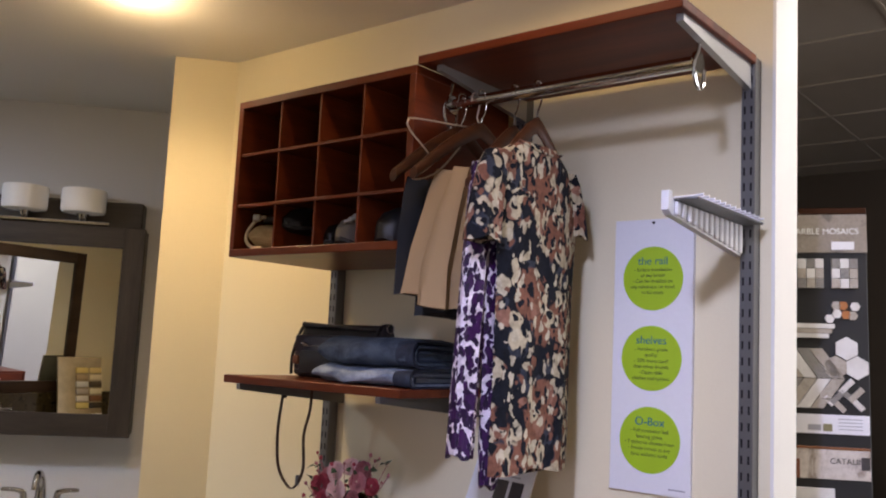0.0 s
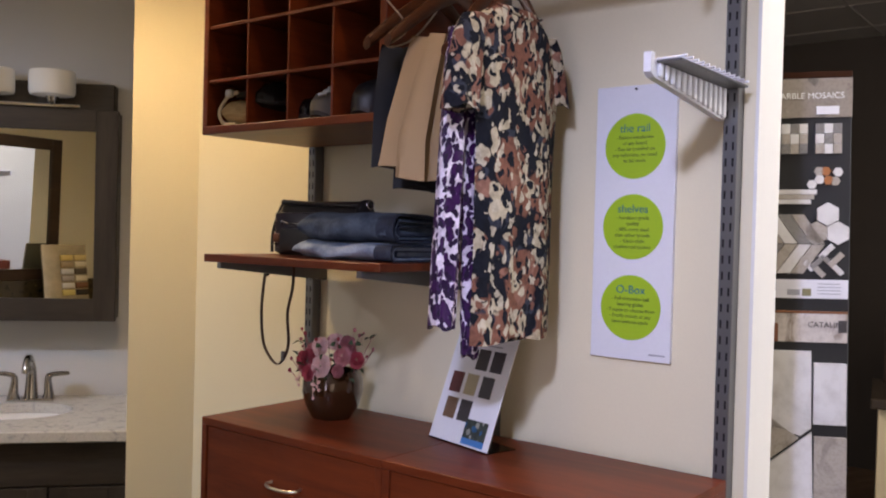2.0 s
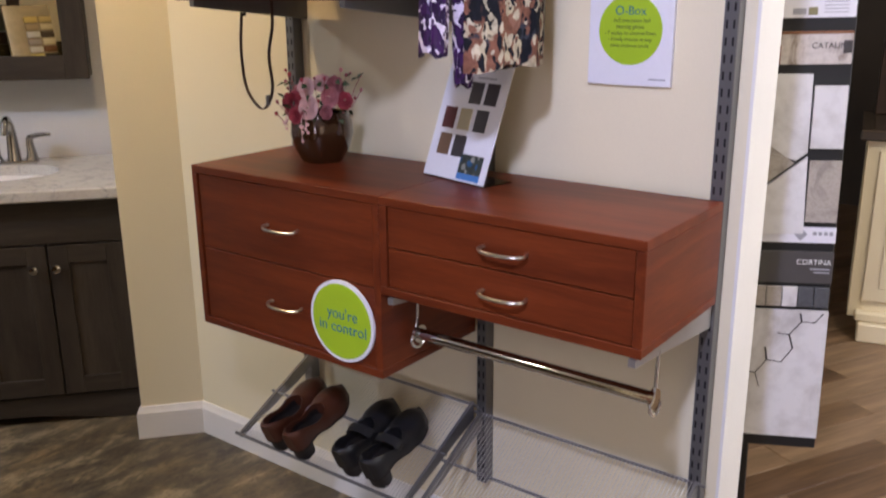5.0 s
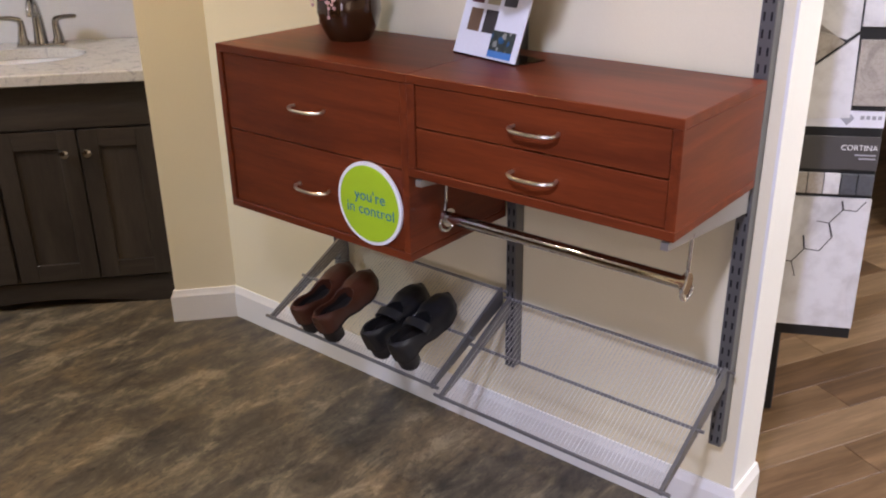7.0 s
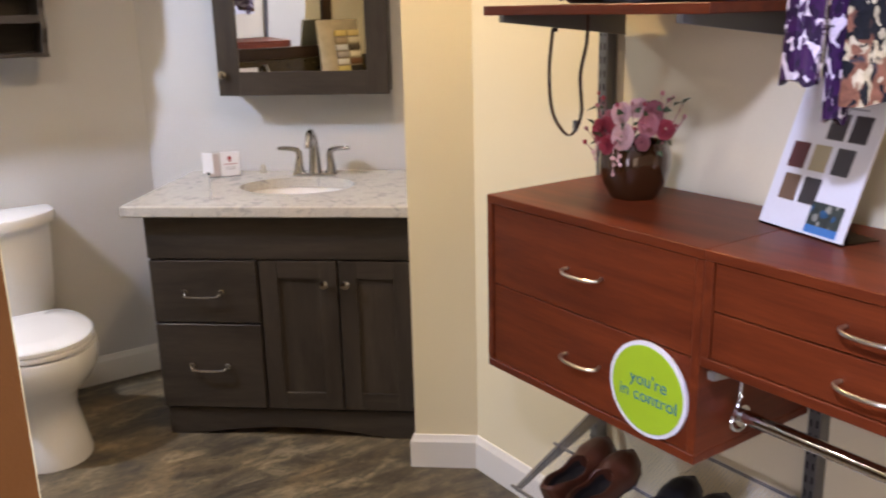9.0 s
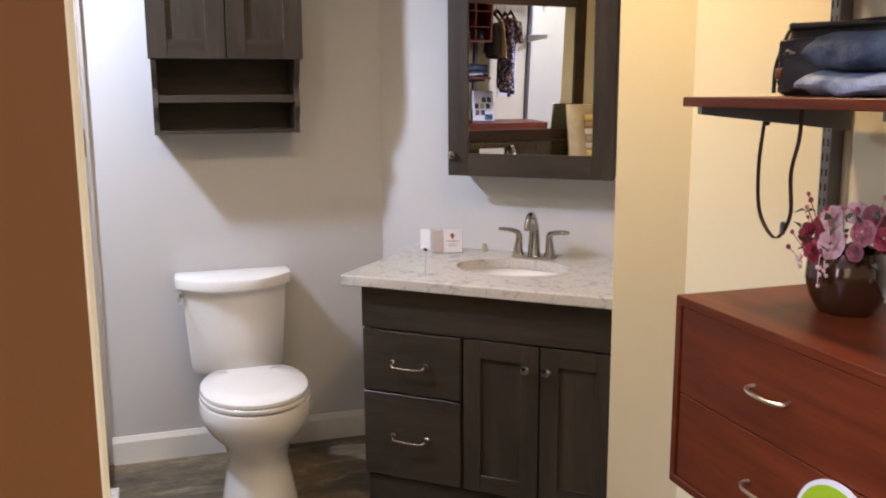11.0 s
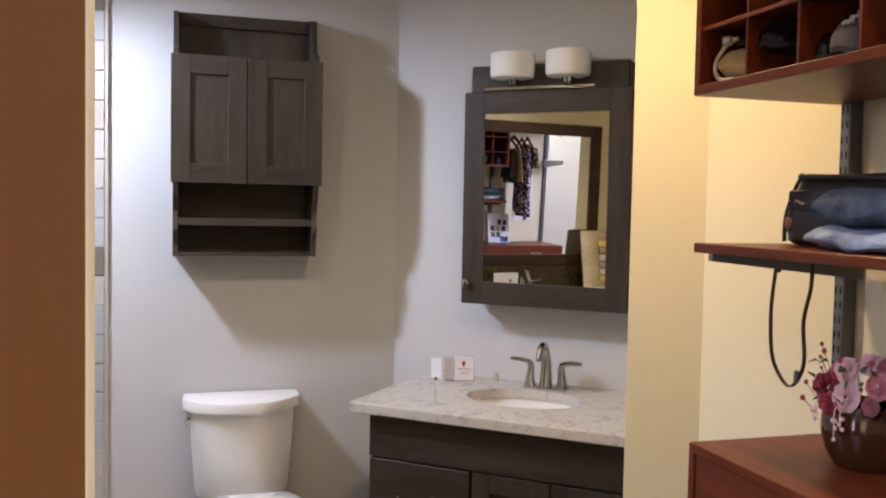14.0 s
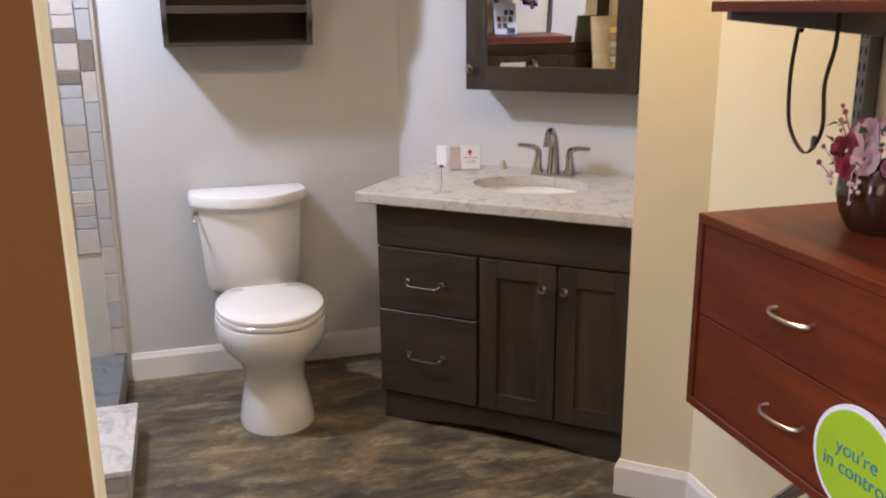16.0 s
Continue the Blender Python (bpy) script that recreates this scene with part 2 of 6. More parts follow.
# ---- mesh helpers ----
def box(bm, lo, hi, bevel=0.0, segments=1):
    c = [(a + b) / 2 for a, b in zip(lo, hi)]
    s = [abs(b - a) for a, b in zip(lo, hi)]
    got = bmesh.ops.create_cube(bm, size=1.0, matrix=Matrix.Translation(c) @ Matrix.Diagonal((*s, 1)))
    if bevel:
        edges = list({e for v in got["verts"] for e in v.link_edges})
        bmesh.ops.bevel(bm, geom=edges, offset=bevel, segments=segments, affect="EDGES", profile=0.5)
    return bm


def boxes(*items, bevel=0.0):
    bm = bmesh.new()
    for lo, hi in items:
        box(bm, lo, hi, bevel)
    return bm


def loft(bm, rings, closed=True, caps=True):
    """Skin over a list of equal rings of points."""
    rows = [[bm.verts.new(p) for p in r] for r in rings]
    n = len(rows[0])
    for a, b in zip(rows, rows[1:]):
        for i in range(n if closed else n - 1):
            j = (i + 1) % n
            bm.faces.new((a[i], a[j], b[j], b[i]))
    if caps and closed:
        bm.faces.new(rows[0][::-1])
        bm.faces.new(rows[-1])
    bmesh.ops.recalc_face_normals(bm, faces=bm.faces)
    return bm


def ring(cx, cy, z, rx, ry, n=24, power=1.0, back=None):
    """Oval ring in a level plane; power below 1 squares it; back clamps the rear side."""
    out = []
    for i in range(n):
        a = 2 * math.pi * i / n
        c, s = math.cos(a), math.sin(a)
        x = rx * math.copysign(abs(c) ** power, c)
        y = ry * math.copysign(abs(s) ** power, s)
        if back is not None:
            x = max(x, back)
        out.append((cx + x, cy + y, z))
    return out


def tube(bm, pts, r, n=10):
    """Round bar along a line of points; r is one radius or one for each point."""
    pts = [Vector(p) for p in pts]
    rs = r if isinstance(r, (list, tuple)) else [r] * len(pts)
    rings = []
    side = None
    for i, p in enumerate(pts):
        d = (pts[min(i + 1, len(pts) - 1)] - pts[max(i - 1, 0)]).normalized()
        if side is None:
            side = d.cross(Vector((0, 0, 1)) if abs(d.z) < 0.9 else Vector((1, 0, 0))).normalized()
        side = (side - d * side.dot(d)).normalized()
        up = d.cross(side)
        rings.append([p + (side * math.cos(2 * math.pi * k / n) + up * math.sin(2 * math.pi * k / n)) * rs[i] for k in range(n)])
    return loft(bm, rings)


def prism(bm, outline, axis, a, b):
    """Outline of (u, v) pushed along an axis from a to b. axis x: (y, z); y: (x, z); z: (x, y)."""
    def at(u, v, w):
        return {"x": (w, u, v), "y": (u, w, v), "z": (u, v, w)}[axis]
    lo = [bm.verts.new(at(u, v, a)) for u, v in outline]
    hi = [bm.verts.new(at(u, v, b)) for u, v in outline]
    n = len(outline)
    bm.faces.new(lo)
    bm.faces.new(hi[::-1])
    for i in range(n):
        j = (i + 1) % n
        bm.faces.new((lo[i], hi[i], hi[j], lo[j]))
    bmesh.ops.recalc_face_normals(bm, faces=bm.faces)
    return bm


def disc(bm, centre, r, axis, thick, n=32):
    c = Vector(centre)
    ends = {"x": Vector((1, 0, 0)), "y": Vector((0, 1, 0)), "z": Vector((0, 0, 1))}[axis] * (thick / 2)
    return tube(bm, [c - ends, c + ends], r, n)


def smooth_curve(pts, per=6):
    """Catmull-Rom through points."""
    pts = [Vector(p) for p in pts]
    p = [pts[0]] + pts + [pts[-1]]
    out = []
    for i in range(1, len(p) - 2):
        for k in range(per):
            t = k / per
            a, b, c, d = p[i - 1], p[i], p[i + 1], p[i + 2]
            out.append(0.5 * ((2 * b) + (c - a) * t + (2 * a - 5 * b + 4 * c - d) * t * t + (3 * b - a - 3 * c + d) * t ** 3))
    out.append(pts[-1])
    return out


PLACE = {}


def thing(name, label, category, m=None, group=""):
    ob = new(name)
    ob.empty_display_size = 0.05
    m = m or Matrix.Identity(4)
    ob.matrix_basis = m
    PLACE[ob.name] = m
    return tagged(ob, label, category, group)


def mesh_of(name, bm, material, smooth=False):
    me = bpy.data.meshes.new(name)
    bm.to_mesh(me)
    bm.free()
    me.materials.append(material)
    if smooth:
        me.shade_smooth()
        me.set_sharp_from_angle(angle=radians(38))
    return me


def part(name, bm, material, parent, label="", smooth=False, world=False):
    """One mesh under a thing or part; world: the points are given in the world's frame."""
    root = parent
    while root.parent:
        root = root.parent
    if world:
        bm.transform(PLACE[root.name].inverted())
    ob = new(name, mesh_of(name, bm, material, smooth))
    ob.parent = parent
    return tagged(ob, label)


def solid(name, bm, material, label, category, kind="", smooth=False, group=""):
    ob = new(name, mesh_of(name, bm, material, smooth))
    return tagged(ob, label, category, group, kind)


def text(name, body, size, m, material, parent=None, align="CENTER", depth=0.0004):
    cu = bpy.data.curves.new(name, "FONT")
    cu.body, cu.size, cu.align_x, cu.align_y, cu.extrude = body, size, align, "CENTER", depth
    cu.materials.append(material)
    tmp = bpy.data.objects.new(name, cu)
    me = bpy.data.meshes.new_from_object(tmp)
    bpy.data.objects.remove(tmp)
    ob = new(name, me)
    ob.parent = parent
    ob.matrix_basis = m
    return ob


# ---- setting ----
CLOSET_Y, END_X, END_BACK = 1.69, -0.555, 1.822
TOILET_X, CEIL_Z, SIDE_Y = -3.85, 2.49, -0.63
VAN = pose(-3.22, 0.94, 0, 0, 0, 49)  # local x along the vanity front, local y into its wall
VAN_WALL = 0.63


def van(x, y, z=0.0):
    p = VAN @ Vector((x, y, z))
    return (p.x, p.y, p.z)


solid("floor", boxes(((-4.1, -3.9, -0.06), (-0.45, 1.79, 0.0)), ((-4.1, 1.79, -0.06), (-2.55, 3.0, 0.0))), M_FLOOR, "dark mottled slate-look vinyl floor", "floor", "structure")
solid("floor_front", boxes(((-0.45, -3.9, -0.06), (3.1, 1.75, 0.0))), M_FLOOR, "dark mottled vinyl floor of the showroom aisle", "floor", "structure")

# closet wall with its angled end
w = bmesh.new()
prism(w, [(END_X, CLOSET_Y), (END_X, END_BACK), (-2.50, END_BACK), (-2.62, 1.72), (-2.482, 1.533), (-2.348, CLOSET_Y)], "z", 0.0, CEIL_Z)
solid("wall_closet", w, M_CREAM, "cream painted partition wall with an angled end", "wall", "structure")
end = bmesh.new()
prism(end, [(END_X - 0.003, CLOSET_Y - 0.003), (END_X + 0.004, CLOSET_Y - 0.003), (END_X + 0.004, END_BACK), (END_X + 0.001, END_BACK), (END_X + 0.001, CLOSET_Y - 0.001), (END_X - 0.003, CLOSET_Y - 0.001)], "z", 0.0, CEIL_Z)
solid("trim_wall_end", end, M_WHITE, "bright white painted end of the partition wall", "trim", "structure")

# walls of the bath display
a, b = van(-0.62, VAN_WALL), van(1.75, VAN_WALL)
c, d = van(1.75, VAN_WALL + 0.1), van(-0.62, VAN_WALL + 0.1)
solid("wall_vanity", prism(bmesh.new(), [p[:2] for p in (a, b, c, d)], "z", 0.0, CEIL_Z), M_GREY, "pale grey painted wall behind the vanity", "wall", "structure")
solid("wall_toilet", boxes(((TOILET_X - 0.12, -0.75, 0), (TOILET_X, 1.2, CEIL_Z))), M_GREY, "pale grey painted wall behind the toilet", "wall", "structure")
solid("wall_side", boxes(((TOILET_X, SIDE_Y - 0.12, 0), (-1.2, SIDE_Y, CEIL_Z))), M_CREAM, "cream wall behind the second vanity", "wall", "structure")
part_wall = boxes(((-1.165, SIDE_Y - 0.12, 0), (-1.0955, 0.2172, CEIL_Z)), bevel=0.004)
solid("wall_partition", part_wall, M_CREAM, "cream painted side and rounded end of the short partition", "wall", "structure")
solid("wall_partition_face", boxes(((-1.095, SIDE_Y - 0.12, 0), (-1.0905, 0.2147, CEIL_Z))), M_BROWN, "burnt orange painted face of the short partition", "wall", "structure")

# plain walls that close the showroom
solid("wall_front", boxes(((-1.19, -3.9, 0), (-1.09, SIDE_Y - 0.12, 3.0))), M_BROWN, "burnt orange painted showroom wall", "wall", "structure")
solid("wall_south", boxes(((-1.19, -4.0, 0), (-0.25, -3.9, 3.0)), ((1.15, -4.0, 0), (3.1, -3.9, 3.0)), ((-0.25, -4.0, 0), (1.15, -3.9, 0.6)), ((-0.25, -4.0, 2.4), (1.15, -3.9, 3.0))), M_GREY, "pale showroom wall with a tall shop window", "wall", "structure")
solid("wall_east", boxes(((3.1, -4.0, 0), (3.2, 6.6, 3.0))), M_CREAM, "plain cream showroom wall", "wall", "structure")
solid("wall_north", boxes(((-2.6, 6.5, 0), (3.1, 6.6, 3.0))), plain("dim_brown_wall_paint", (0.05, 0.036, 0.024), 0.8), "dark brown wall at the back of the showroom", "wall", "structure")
solid("wall_showroom", boxes(((0.6, 3.6, 0), (3.1, 3.7, 2.95))), M_GREY, "plain pale wall across the showroom aisle", "wall", "structure")
solid("wall_west", boxes(((-2.7, 1.8, 0), (-2.6, 6.5, 3.0))), M_GREY, "plain pale showroom wall", "wall", "structure")

solid("ceiling", boxes(((-4.1, -3.9, CEIL_Z), (3.1, 1.815, 3.02)), ((-4.1, 1.815, CEIL_Z), (-2.6, 3.0, 3.02))), M_CEIL, "matt off-white ceiling", "ceiling", "structure")
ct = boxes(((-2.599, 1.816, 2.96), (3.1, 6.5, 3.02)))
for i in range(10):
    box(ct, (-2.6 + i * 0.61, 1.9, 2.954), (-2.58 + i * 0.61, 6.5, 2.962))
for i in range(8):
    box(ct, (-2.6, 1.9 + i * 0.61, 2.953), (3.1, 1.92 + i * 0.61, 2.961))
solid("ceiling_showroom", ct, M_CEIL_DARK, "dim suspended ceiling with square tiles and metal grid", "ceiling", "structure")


def baseboard(name, pts, label):
    """Moulded skirting along a line on the floor; the room lies to the left of the line."""
    bm = bmesh.new()
    prof = [(0.0, 0.0), (0.013, 0.0), (0.013, 0.092), (0.009, 0.102), (0.005, 0.115), (0.0, 0.115)]
    ps = [Vector((*p, 0)) for p in pts]
    rings = []
    for i, p in enumerate(ps):
        d0 = (ps[i] - ps[max(i - 1, 0)]).normalized() if i else (ps[1] - ps[0]).normalized()
        d1 = (ps[min(i + 1, len(ps) - 1)] - ps[i]).normalized() if i < len(ps) - 1 else d0
        n0, n1 = Vector((-d0.y, d0.x, 0)), Vector((-d1.y, d1.x, 0))
        mid = (n0 + n1).normalized()
        k = 1 / max(0.4, mid.dot(n0))
        rings.append([p + mid * u * k + Vector((0, 0, v)) for u, v in prof])
    loft(bm, rings)
    return solid(name, bm, M_WHITE, label, "baseboard", "structure")


baseboard("baseboard_closet", [(END_X + 0.005, END_BACK), (END_X + 0.005, CLOSET_Y - 0.003), (-2.348, CLOSET_Y), (-2.482, 1.533), (-2.62, 1.72)], "white moulded baseboard round the closet wall")
t_corner = (TOILET_X - a[0]) / math.cos(radians(49))
corner = (TOILET_X, a[1] + t_corner * math.sin(radians(49)))
baseboard("baseboard_bath", [van(1.4, VAN_WALL)[:2], corner, (TOILET_X, 0.038)], "white moulded baseboard of the bath display")


# ---- closet ----
def slots(bm, x, y, z0, z1):
    z = z0
    while z < z1:
        for dx in (-0.007, 0.007):
            box(bm, (x + dx - 0.002, y - 0.0008, z), (x + dx + 0.002, y + 0.0005, z + 0.016))
        z += 0.032


def standard(x, z0, z1):
    ob = thing("wall_standard", "grey steel slotted wall standard screwed to the closet wall", "wall standard", pose(x, CLOSET_Y, z0), "closet standards")
    h = z1 - z0
    part("channel", box(bmesh.new(), (-0.0145, -0.036, 0), (0.0145, -0.001, h), 0.002), M_STEEL, ob)
    sl = bmesh.new()
    slots(sl, 0, -0.036, 0.01, h - 0.02)
    tagged(part("slotting", sl, M_SLOT, ob, "two columns of dark slots"), kind="stuff")


def board(lo, hi, bevel=0.0015):
    return box(bmesh.new(), lo, hi, bevel)


FRONT = 1.297
standard(-1.785, 0.235, 2.19)
standard(-1.160, 0.235, 2.19)
standard(-0.596, 0.235, 2.19)


def drawer_box(name, x0, x1, z0, z1, label):
    ob = thing(name, label, "drawer unit", pose(x0, CLOSET_Y - 0.04, z0))
    t = 0.019
    back = CLOSET_Y - 0.04
    part("top_panel", board((x0, FRONT, z1 - t), (x1, back, z1)), M_CHERRY, ob, world=True)
    part("bottom_panel", board((x0, FRONT, z0), (x1, back, z0 + t)), M_CHERRY, ob, world=True)
    for xa in (x0, x1 - t):
        part("side_panel", board((xa, FRONT, z0 + t), (xa + t, back, z1 - t)), M_CHERRY_V, ob, world=True)
    part("back_panel", board((x0 + t, back - 0.006, z0 + t), (x1 - t, back, z1 - t)), M_CHERRY, ob, world=True)
    n, gap = 2, 0.003
    step = (z1 - z0 - 2 * t) / n
    for i in range(n):
        a, b = z0 + t + i * step + gap / 2, z0 + t + (i + 1) * step - gap / 2
        f = part("drawer_front", board((x0 + t + 0.002, FRONT + 0.004, a), (x1 - t - 0.002, FRONT + 0.023, b), 0.001), M_CHERRY, ob, world=True)
        cx, cz = (x0 + x1) / 2 + 0.008 if x0 < -1.5 else (x0 + x1) / 2 + 0.012, (a + b) / 2 - 0.001
        pts = smooth_curve([(cx - 0.048, FRONT + 0.004, cz), (cx - 0.05, FRONT - 0.012, cz - 0.002), (cx - 0.025, FRONT - 0.026, cz - 0.003), (cx + 0.025, FRONT - 0.026, cz - 0.003), (cx + 0.05, FRONT - 0.012, cz - 0.002), (cx + 0.048, FRONT + 0.004, cz)], 5)
        part("handle", tube(bmesh.new(), pts, 0.0037, 8), M_NICKEL, f, "curved satin nickel handle", True, True)
    return ob


drawer_box("drawer_unit", -1.779, -1.1742, 0.656, 1.066, "deep cherry laminate drawer unit with two drawers on the wall rail")
drawer_box("drawer_unit", -1.174, -0.58, 0.852, 1.066, "shallow cherry laminate drawer unit with two drawers on the wall rail")

# shoe cubbies
cub = thing("shoe_cubby", "cherry laminate cubby unit with twelve compartments, shoes in the lowest", "cubby", pose(-1.8, CLOSET_Y - 0.04, 1.767))
X0, X1, Z0, Z1, T = -1.803, -1.192, 1.769, 2.174, 0.019
back = CLOSET_Y - 0.04
part("top_panel", board((X0, FRONT, Z1 - T), (X1, back, Z1)), M_CHERRY, cub, world=True)
part("bottom_panel", board((X0, FRONT, Z0), (X1, back, Z0 + T)), M_CHERRY, cub, world=True)
for xa in (X0, X1 - T):
    part("side_panel", board((xa, FRONT, Z0 + T), (xa + T, back, Z1 - T)), M_CHERRY_V, cub, world=True)
part("back_panel", board((X0 + T, back - 0.006, Z0 + T), (X1 - T, back, Z1 - T)), M_SHADED_BACK, cub, "backing with the shade inside the cubbies put into its colour", world=True)
for zr in (1.899, 2.032):
    part("shelf", board((X0 + T, FRONT + 0.004, zr - 0.004), (X1 - T, back - 0.006, zr + 0.004), 0.0008), M_CHERRY, cub, world=True)
CELLS = [X0 + T + (X1 - X0 - 2 * T) * i / 4 for i in range(5)]
for xd in CELLS[1:4]:
    for za, zb in ((Z0 + T, 1.895), (1.903, 2.028), (2.036, Z1 - T)):
        part("divider", board((xd - 0.003, FRONT + 0.006, za), (xd + 0.003, back - 0.006, zb), 0.0008), M_CHERRY_V, cub, world=True)
for zz in (1.83, 1.86, 1.94, 1.97, 2.06, 2.09):
    part("pin_hole", disc(bmesh.new(), (X0 + T, FRONT + 0.06, zz), 0.002, "x", 0.002, 8), M_NICKEL_DARK, cub, "", world=True)


def shelf(name, x0, x1, z, label):
    ob = thing(name, label, "shelf", pose(x0, CLOSET_Y - 0.03, z))
    part("board", board((x0, FRONT, z - 0.019), (x1, CLOSET_Y - 0.036, z)), M_CHERRY, ob, world=True)
    return ob


low = shelf("wall_shelf", -1.785, -1.192, 1.472, "cherry laminate shelf holding a handbag and jeans")
top = shelf("top_shelf", -1.19, -0.58, 2.192, "cherry laminate top shelf over the hanging rod")


def bracket(parent, x, z, length=0.33, mat=None):
    y1 = CLOSET_Y - 0.036
    bm = bmesh.new()
    prism(bm, [(y1, z), (y1 - length, z), (y1 - length, z - 0.014), (y1, z - 0.052)], "x", x - 0.007, x + 0.007)
    part("bracket", bm, mat or M_SATIN, parent, "tapered grey steel bracket", world=True)


bracket(low, -1.72, 1.453, 0.36, M_STEEL)
bracket(low, -1.25, 1.453, 0.36, M_STEEL)
bracket(top, -0.597, 2.173)
bracket(top, -1.15, 2.173)


def rod(name, x0, x1, y, z, hook_up, label, drop=1.0):
    ob = thing(name, label, "clothes rod", pose(x0, y, z))
    part("bar", tube(bmesh.new(), [(x0, y, z), (x1, y, z)], 0.0135, 16), M_CHROME, ob, "chrome tube", True, True)
    for x, s in ((x0, -1), (x1, 1)):
        part("end_cap", disc(bmesh.new(), (x + s * 0.003, y, z), 0.021, "x", 0.008, 24), M_CHROME, ob, "", True, True)
        pts = smooth_curve([(x + s * 0.006, y, z + hook_up), (x + s * 0.006, y - 0.006, z + 0.02), (x + s * 0.006, y - 0.023, z - 0.006), (x + s * 0.006, y - 0.02, z - 0.036 * drop), (x + s * 0.006, y - 0.002, z - 0.052 * drop), (x + s * 0.006, y + 0.017, z - 0.04 * drop), (x + s * 0.006, y + 0.021, z - 0.01)], 5)
        part("hook", tube(bmesh.new(), pts, 0.0038, 8), M_CHROME, ob, "looped chrome rod hook", True, True)
    return ob


rod("hanging_rod", -1.185, -0.607, 1.42, 2.112, 0.05, "polished chrome hanging rod below the top shelf")
rod("lower_rod", -1.15, -0.597, 1.40, 0.735, 0.1, "polished chrome rod below the shallow drawer unit", 0.6)
low_br = thing("rod_bracket", "grey steel bracket carrying the shallow drawer unit", "bracket", pose(-0.595, CLOSET_Y - 0.036, 0.85))
bracket(low_br, -0.595, 0.85, 0.36)
low_br2 = thing("rod_bracket", "grey steel bracket carrying the shallow drawer unit", "bracket", pose(-1.14, CLOSET_Y - 0.036, 0.85))
bracket(low_br2, -1.145, 0.85, 0.36)

# ---- bath display ----
def shaker(parent, x0, x1, z0, z1, y, name="door", rail=0.062, mat=None):
    """Framed door with a recessed panel in the vanity's frame; y is the front plane."""
    bm = boxes(((x0 + rail - 0.004, y + 0.009, z0 + rail - 0.004), (x1 - rail + 0.004, y + 0.016, z1 - rail + 0.004)))
    d = part(name, bm, mat or M_DARKWOOD, parent)
    for xa, xb in ((x0, x0 + rail), (x1 - rail, x1)):
        part("stile", box(bmesh.new(), (xa, y, z0), (xb, y + 0.02, z1), 0.0015), M_DARKWOOD, d)
    for za, zb in ((z0, z0 + rail), (z1 - rail, z1)):
        part("rail", box(bmesh.new(), (x0 + rail, y + 0.0006, za), (x1 - rail, y + 0.02, zb), 0.001), M_DARKWOOD_H, d)
    return d


vanity = thing("vanity_cabinet", "grey-stained wooden vanity cabinet with two drawers and two doors", "vanity", VAN)
W, DEPTH, H = 0.915, 0.545, 0.815
body = boxes(((0, 0.021, 0.10), (0.018, DEPTH, H)), ((W - 0.018, 0.021, 0.10), (W, DEPTH, H)), ((0.018, DEPTH - 0.012, 0.10), (W - 0.018, DEPTH, H)), ((0.018, 0.021, 0.10), (W - 0.018, DEPTH - 0.012, 0.118)), ((0.018, 0.0215, 0.118), (W - 0.018, 0.03, H)))
part("body", body, M_DARKWOOD, vanity)
part("top_rail", box(bmesh.new(), (0, 0.0, 0.662), (W, 0.021, H), 0.002), M_DARKWOOD_H, vanity)
sk = [(0.012, 0.0), (0.012, 0.103), (W - 0.012, 0.103), (W - 0.012, 0.0), (W - 0.09, 0.0)]
sk += [(W - 0.09 - (W - 0.18) * i / 14, 0.034 * math.sin(math.pi * i / 14)) for i in range(1, 14)] + [(0.09, 0.0)]
part("toe_skirt", prism(bmesh.new(), sk, "y", 0.012, 0.032), M_DARKWOOD_H, vanity, "arched skirt at the floor")
part("side_foot", boxes(((0.0125, 0.033, 0.0), (0.03, DEPTH, 0.0995))), M_DARKWOOD, vanity)
part("side_foot", boxes(((W - 0.03, 0.033, 0.0), (W - 0.0125, DEPTH, 0.0995))), M_DARKWOOD, vanity)


def bar_pull(parent, x0, x1, y, z):
    pts = smooth_curve([(x0, y, z), (x0 + 0.004, y - 0.02, z - 0.004), (x0 + 0.02, y - 0.026, z - 0.012), (x1 - 0.02, y - 0.026, z - 0.012), (x1 - 0.004, y - 0.02, z - 0.004), (x1, y, z)], 4)
    bm = tube(bmesh.new(), pts, 0.0042, 8)
    for x in (x0, x1):
        box(bm, (x - 0.009, y - 0.01, z - 0.01), (x + 0.009, y, z + 0.01), 0.002)
    part("pull", bm, M_NICKEL_DARK, parent, "polished nickel pull", True)


for z0, z1 in ((0.432, 0.655), (0.112, 0.425)):
    f = part("drawer_front", box(bmesh.new(), (0.002, 0.0, z0), (0.378, 0.021, z1), 0.002), M_DARKWOOD_H, vanity)
    bar_pull(f, 0.122, 0.252, 0.0, (z0 + z1) / 2 + (0.0 if z0 > 0.2 else 0.004))
for x0, x1, kx in ((0.39, 0.657, 0.615), (0.664, 0.911, 0.688)):
    d = shaker(vanity, x0, x1, 0.112, 0.655, 0.0)
    kn = tube(bmesh.new(), [(kx, y_, 0.577) for y_ in (0.0, -0.010, -0.013, -0.018, -0.022, -0.024)], [0.0065, 0.0065, 0.0145, 0.0165, 0.014, 0.008], 20)
    part("knob", kn, M_NICKEL_DARK, d, "polished nickel knob", True)

# worktop with its oval cut-out
SX, SY, SRX, SRY = 0.455, 0.315, 0.212, 0.155
ctop = thing("countertop", "pale speckled granite countertop with an oval sink cut-out", "countertop", VAN @ pose(0, 0, 0.815))
bm = bmesh.new()
N = 48
X0c, X1c, Y0c, Y1c = -0.06, 0.985, -0.04, 0.625


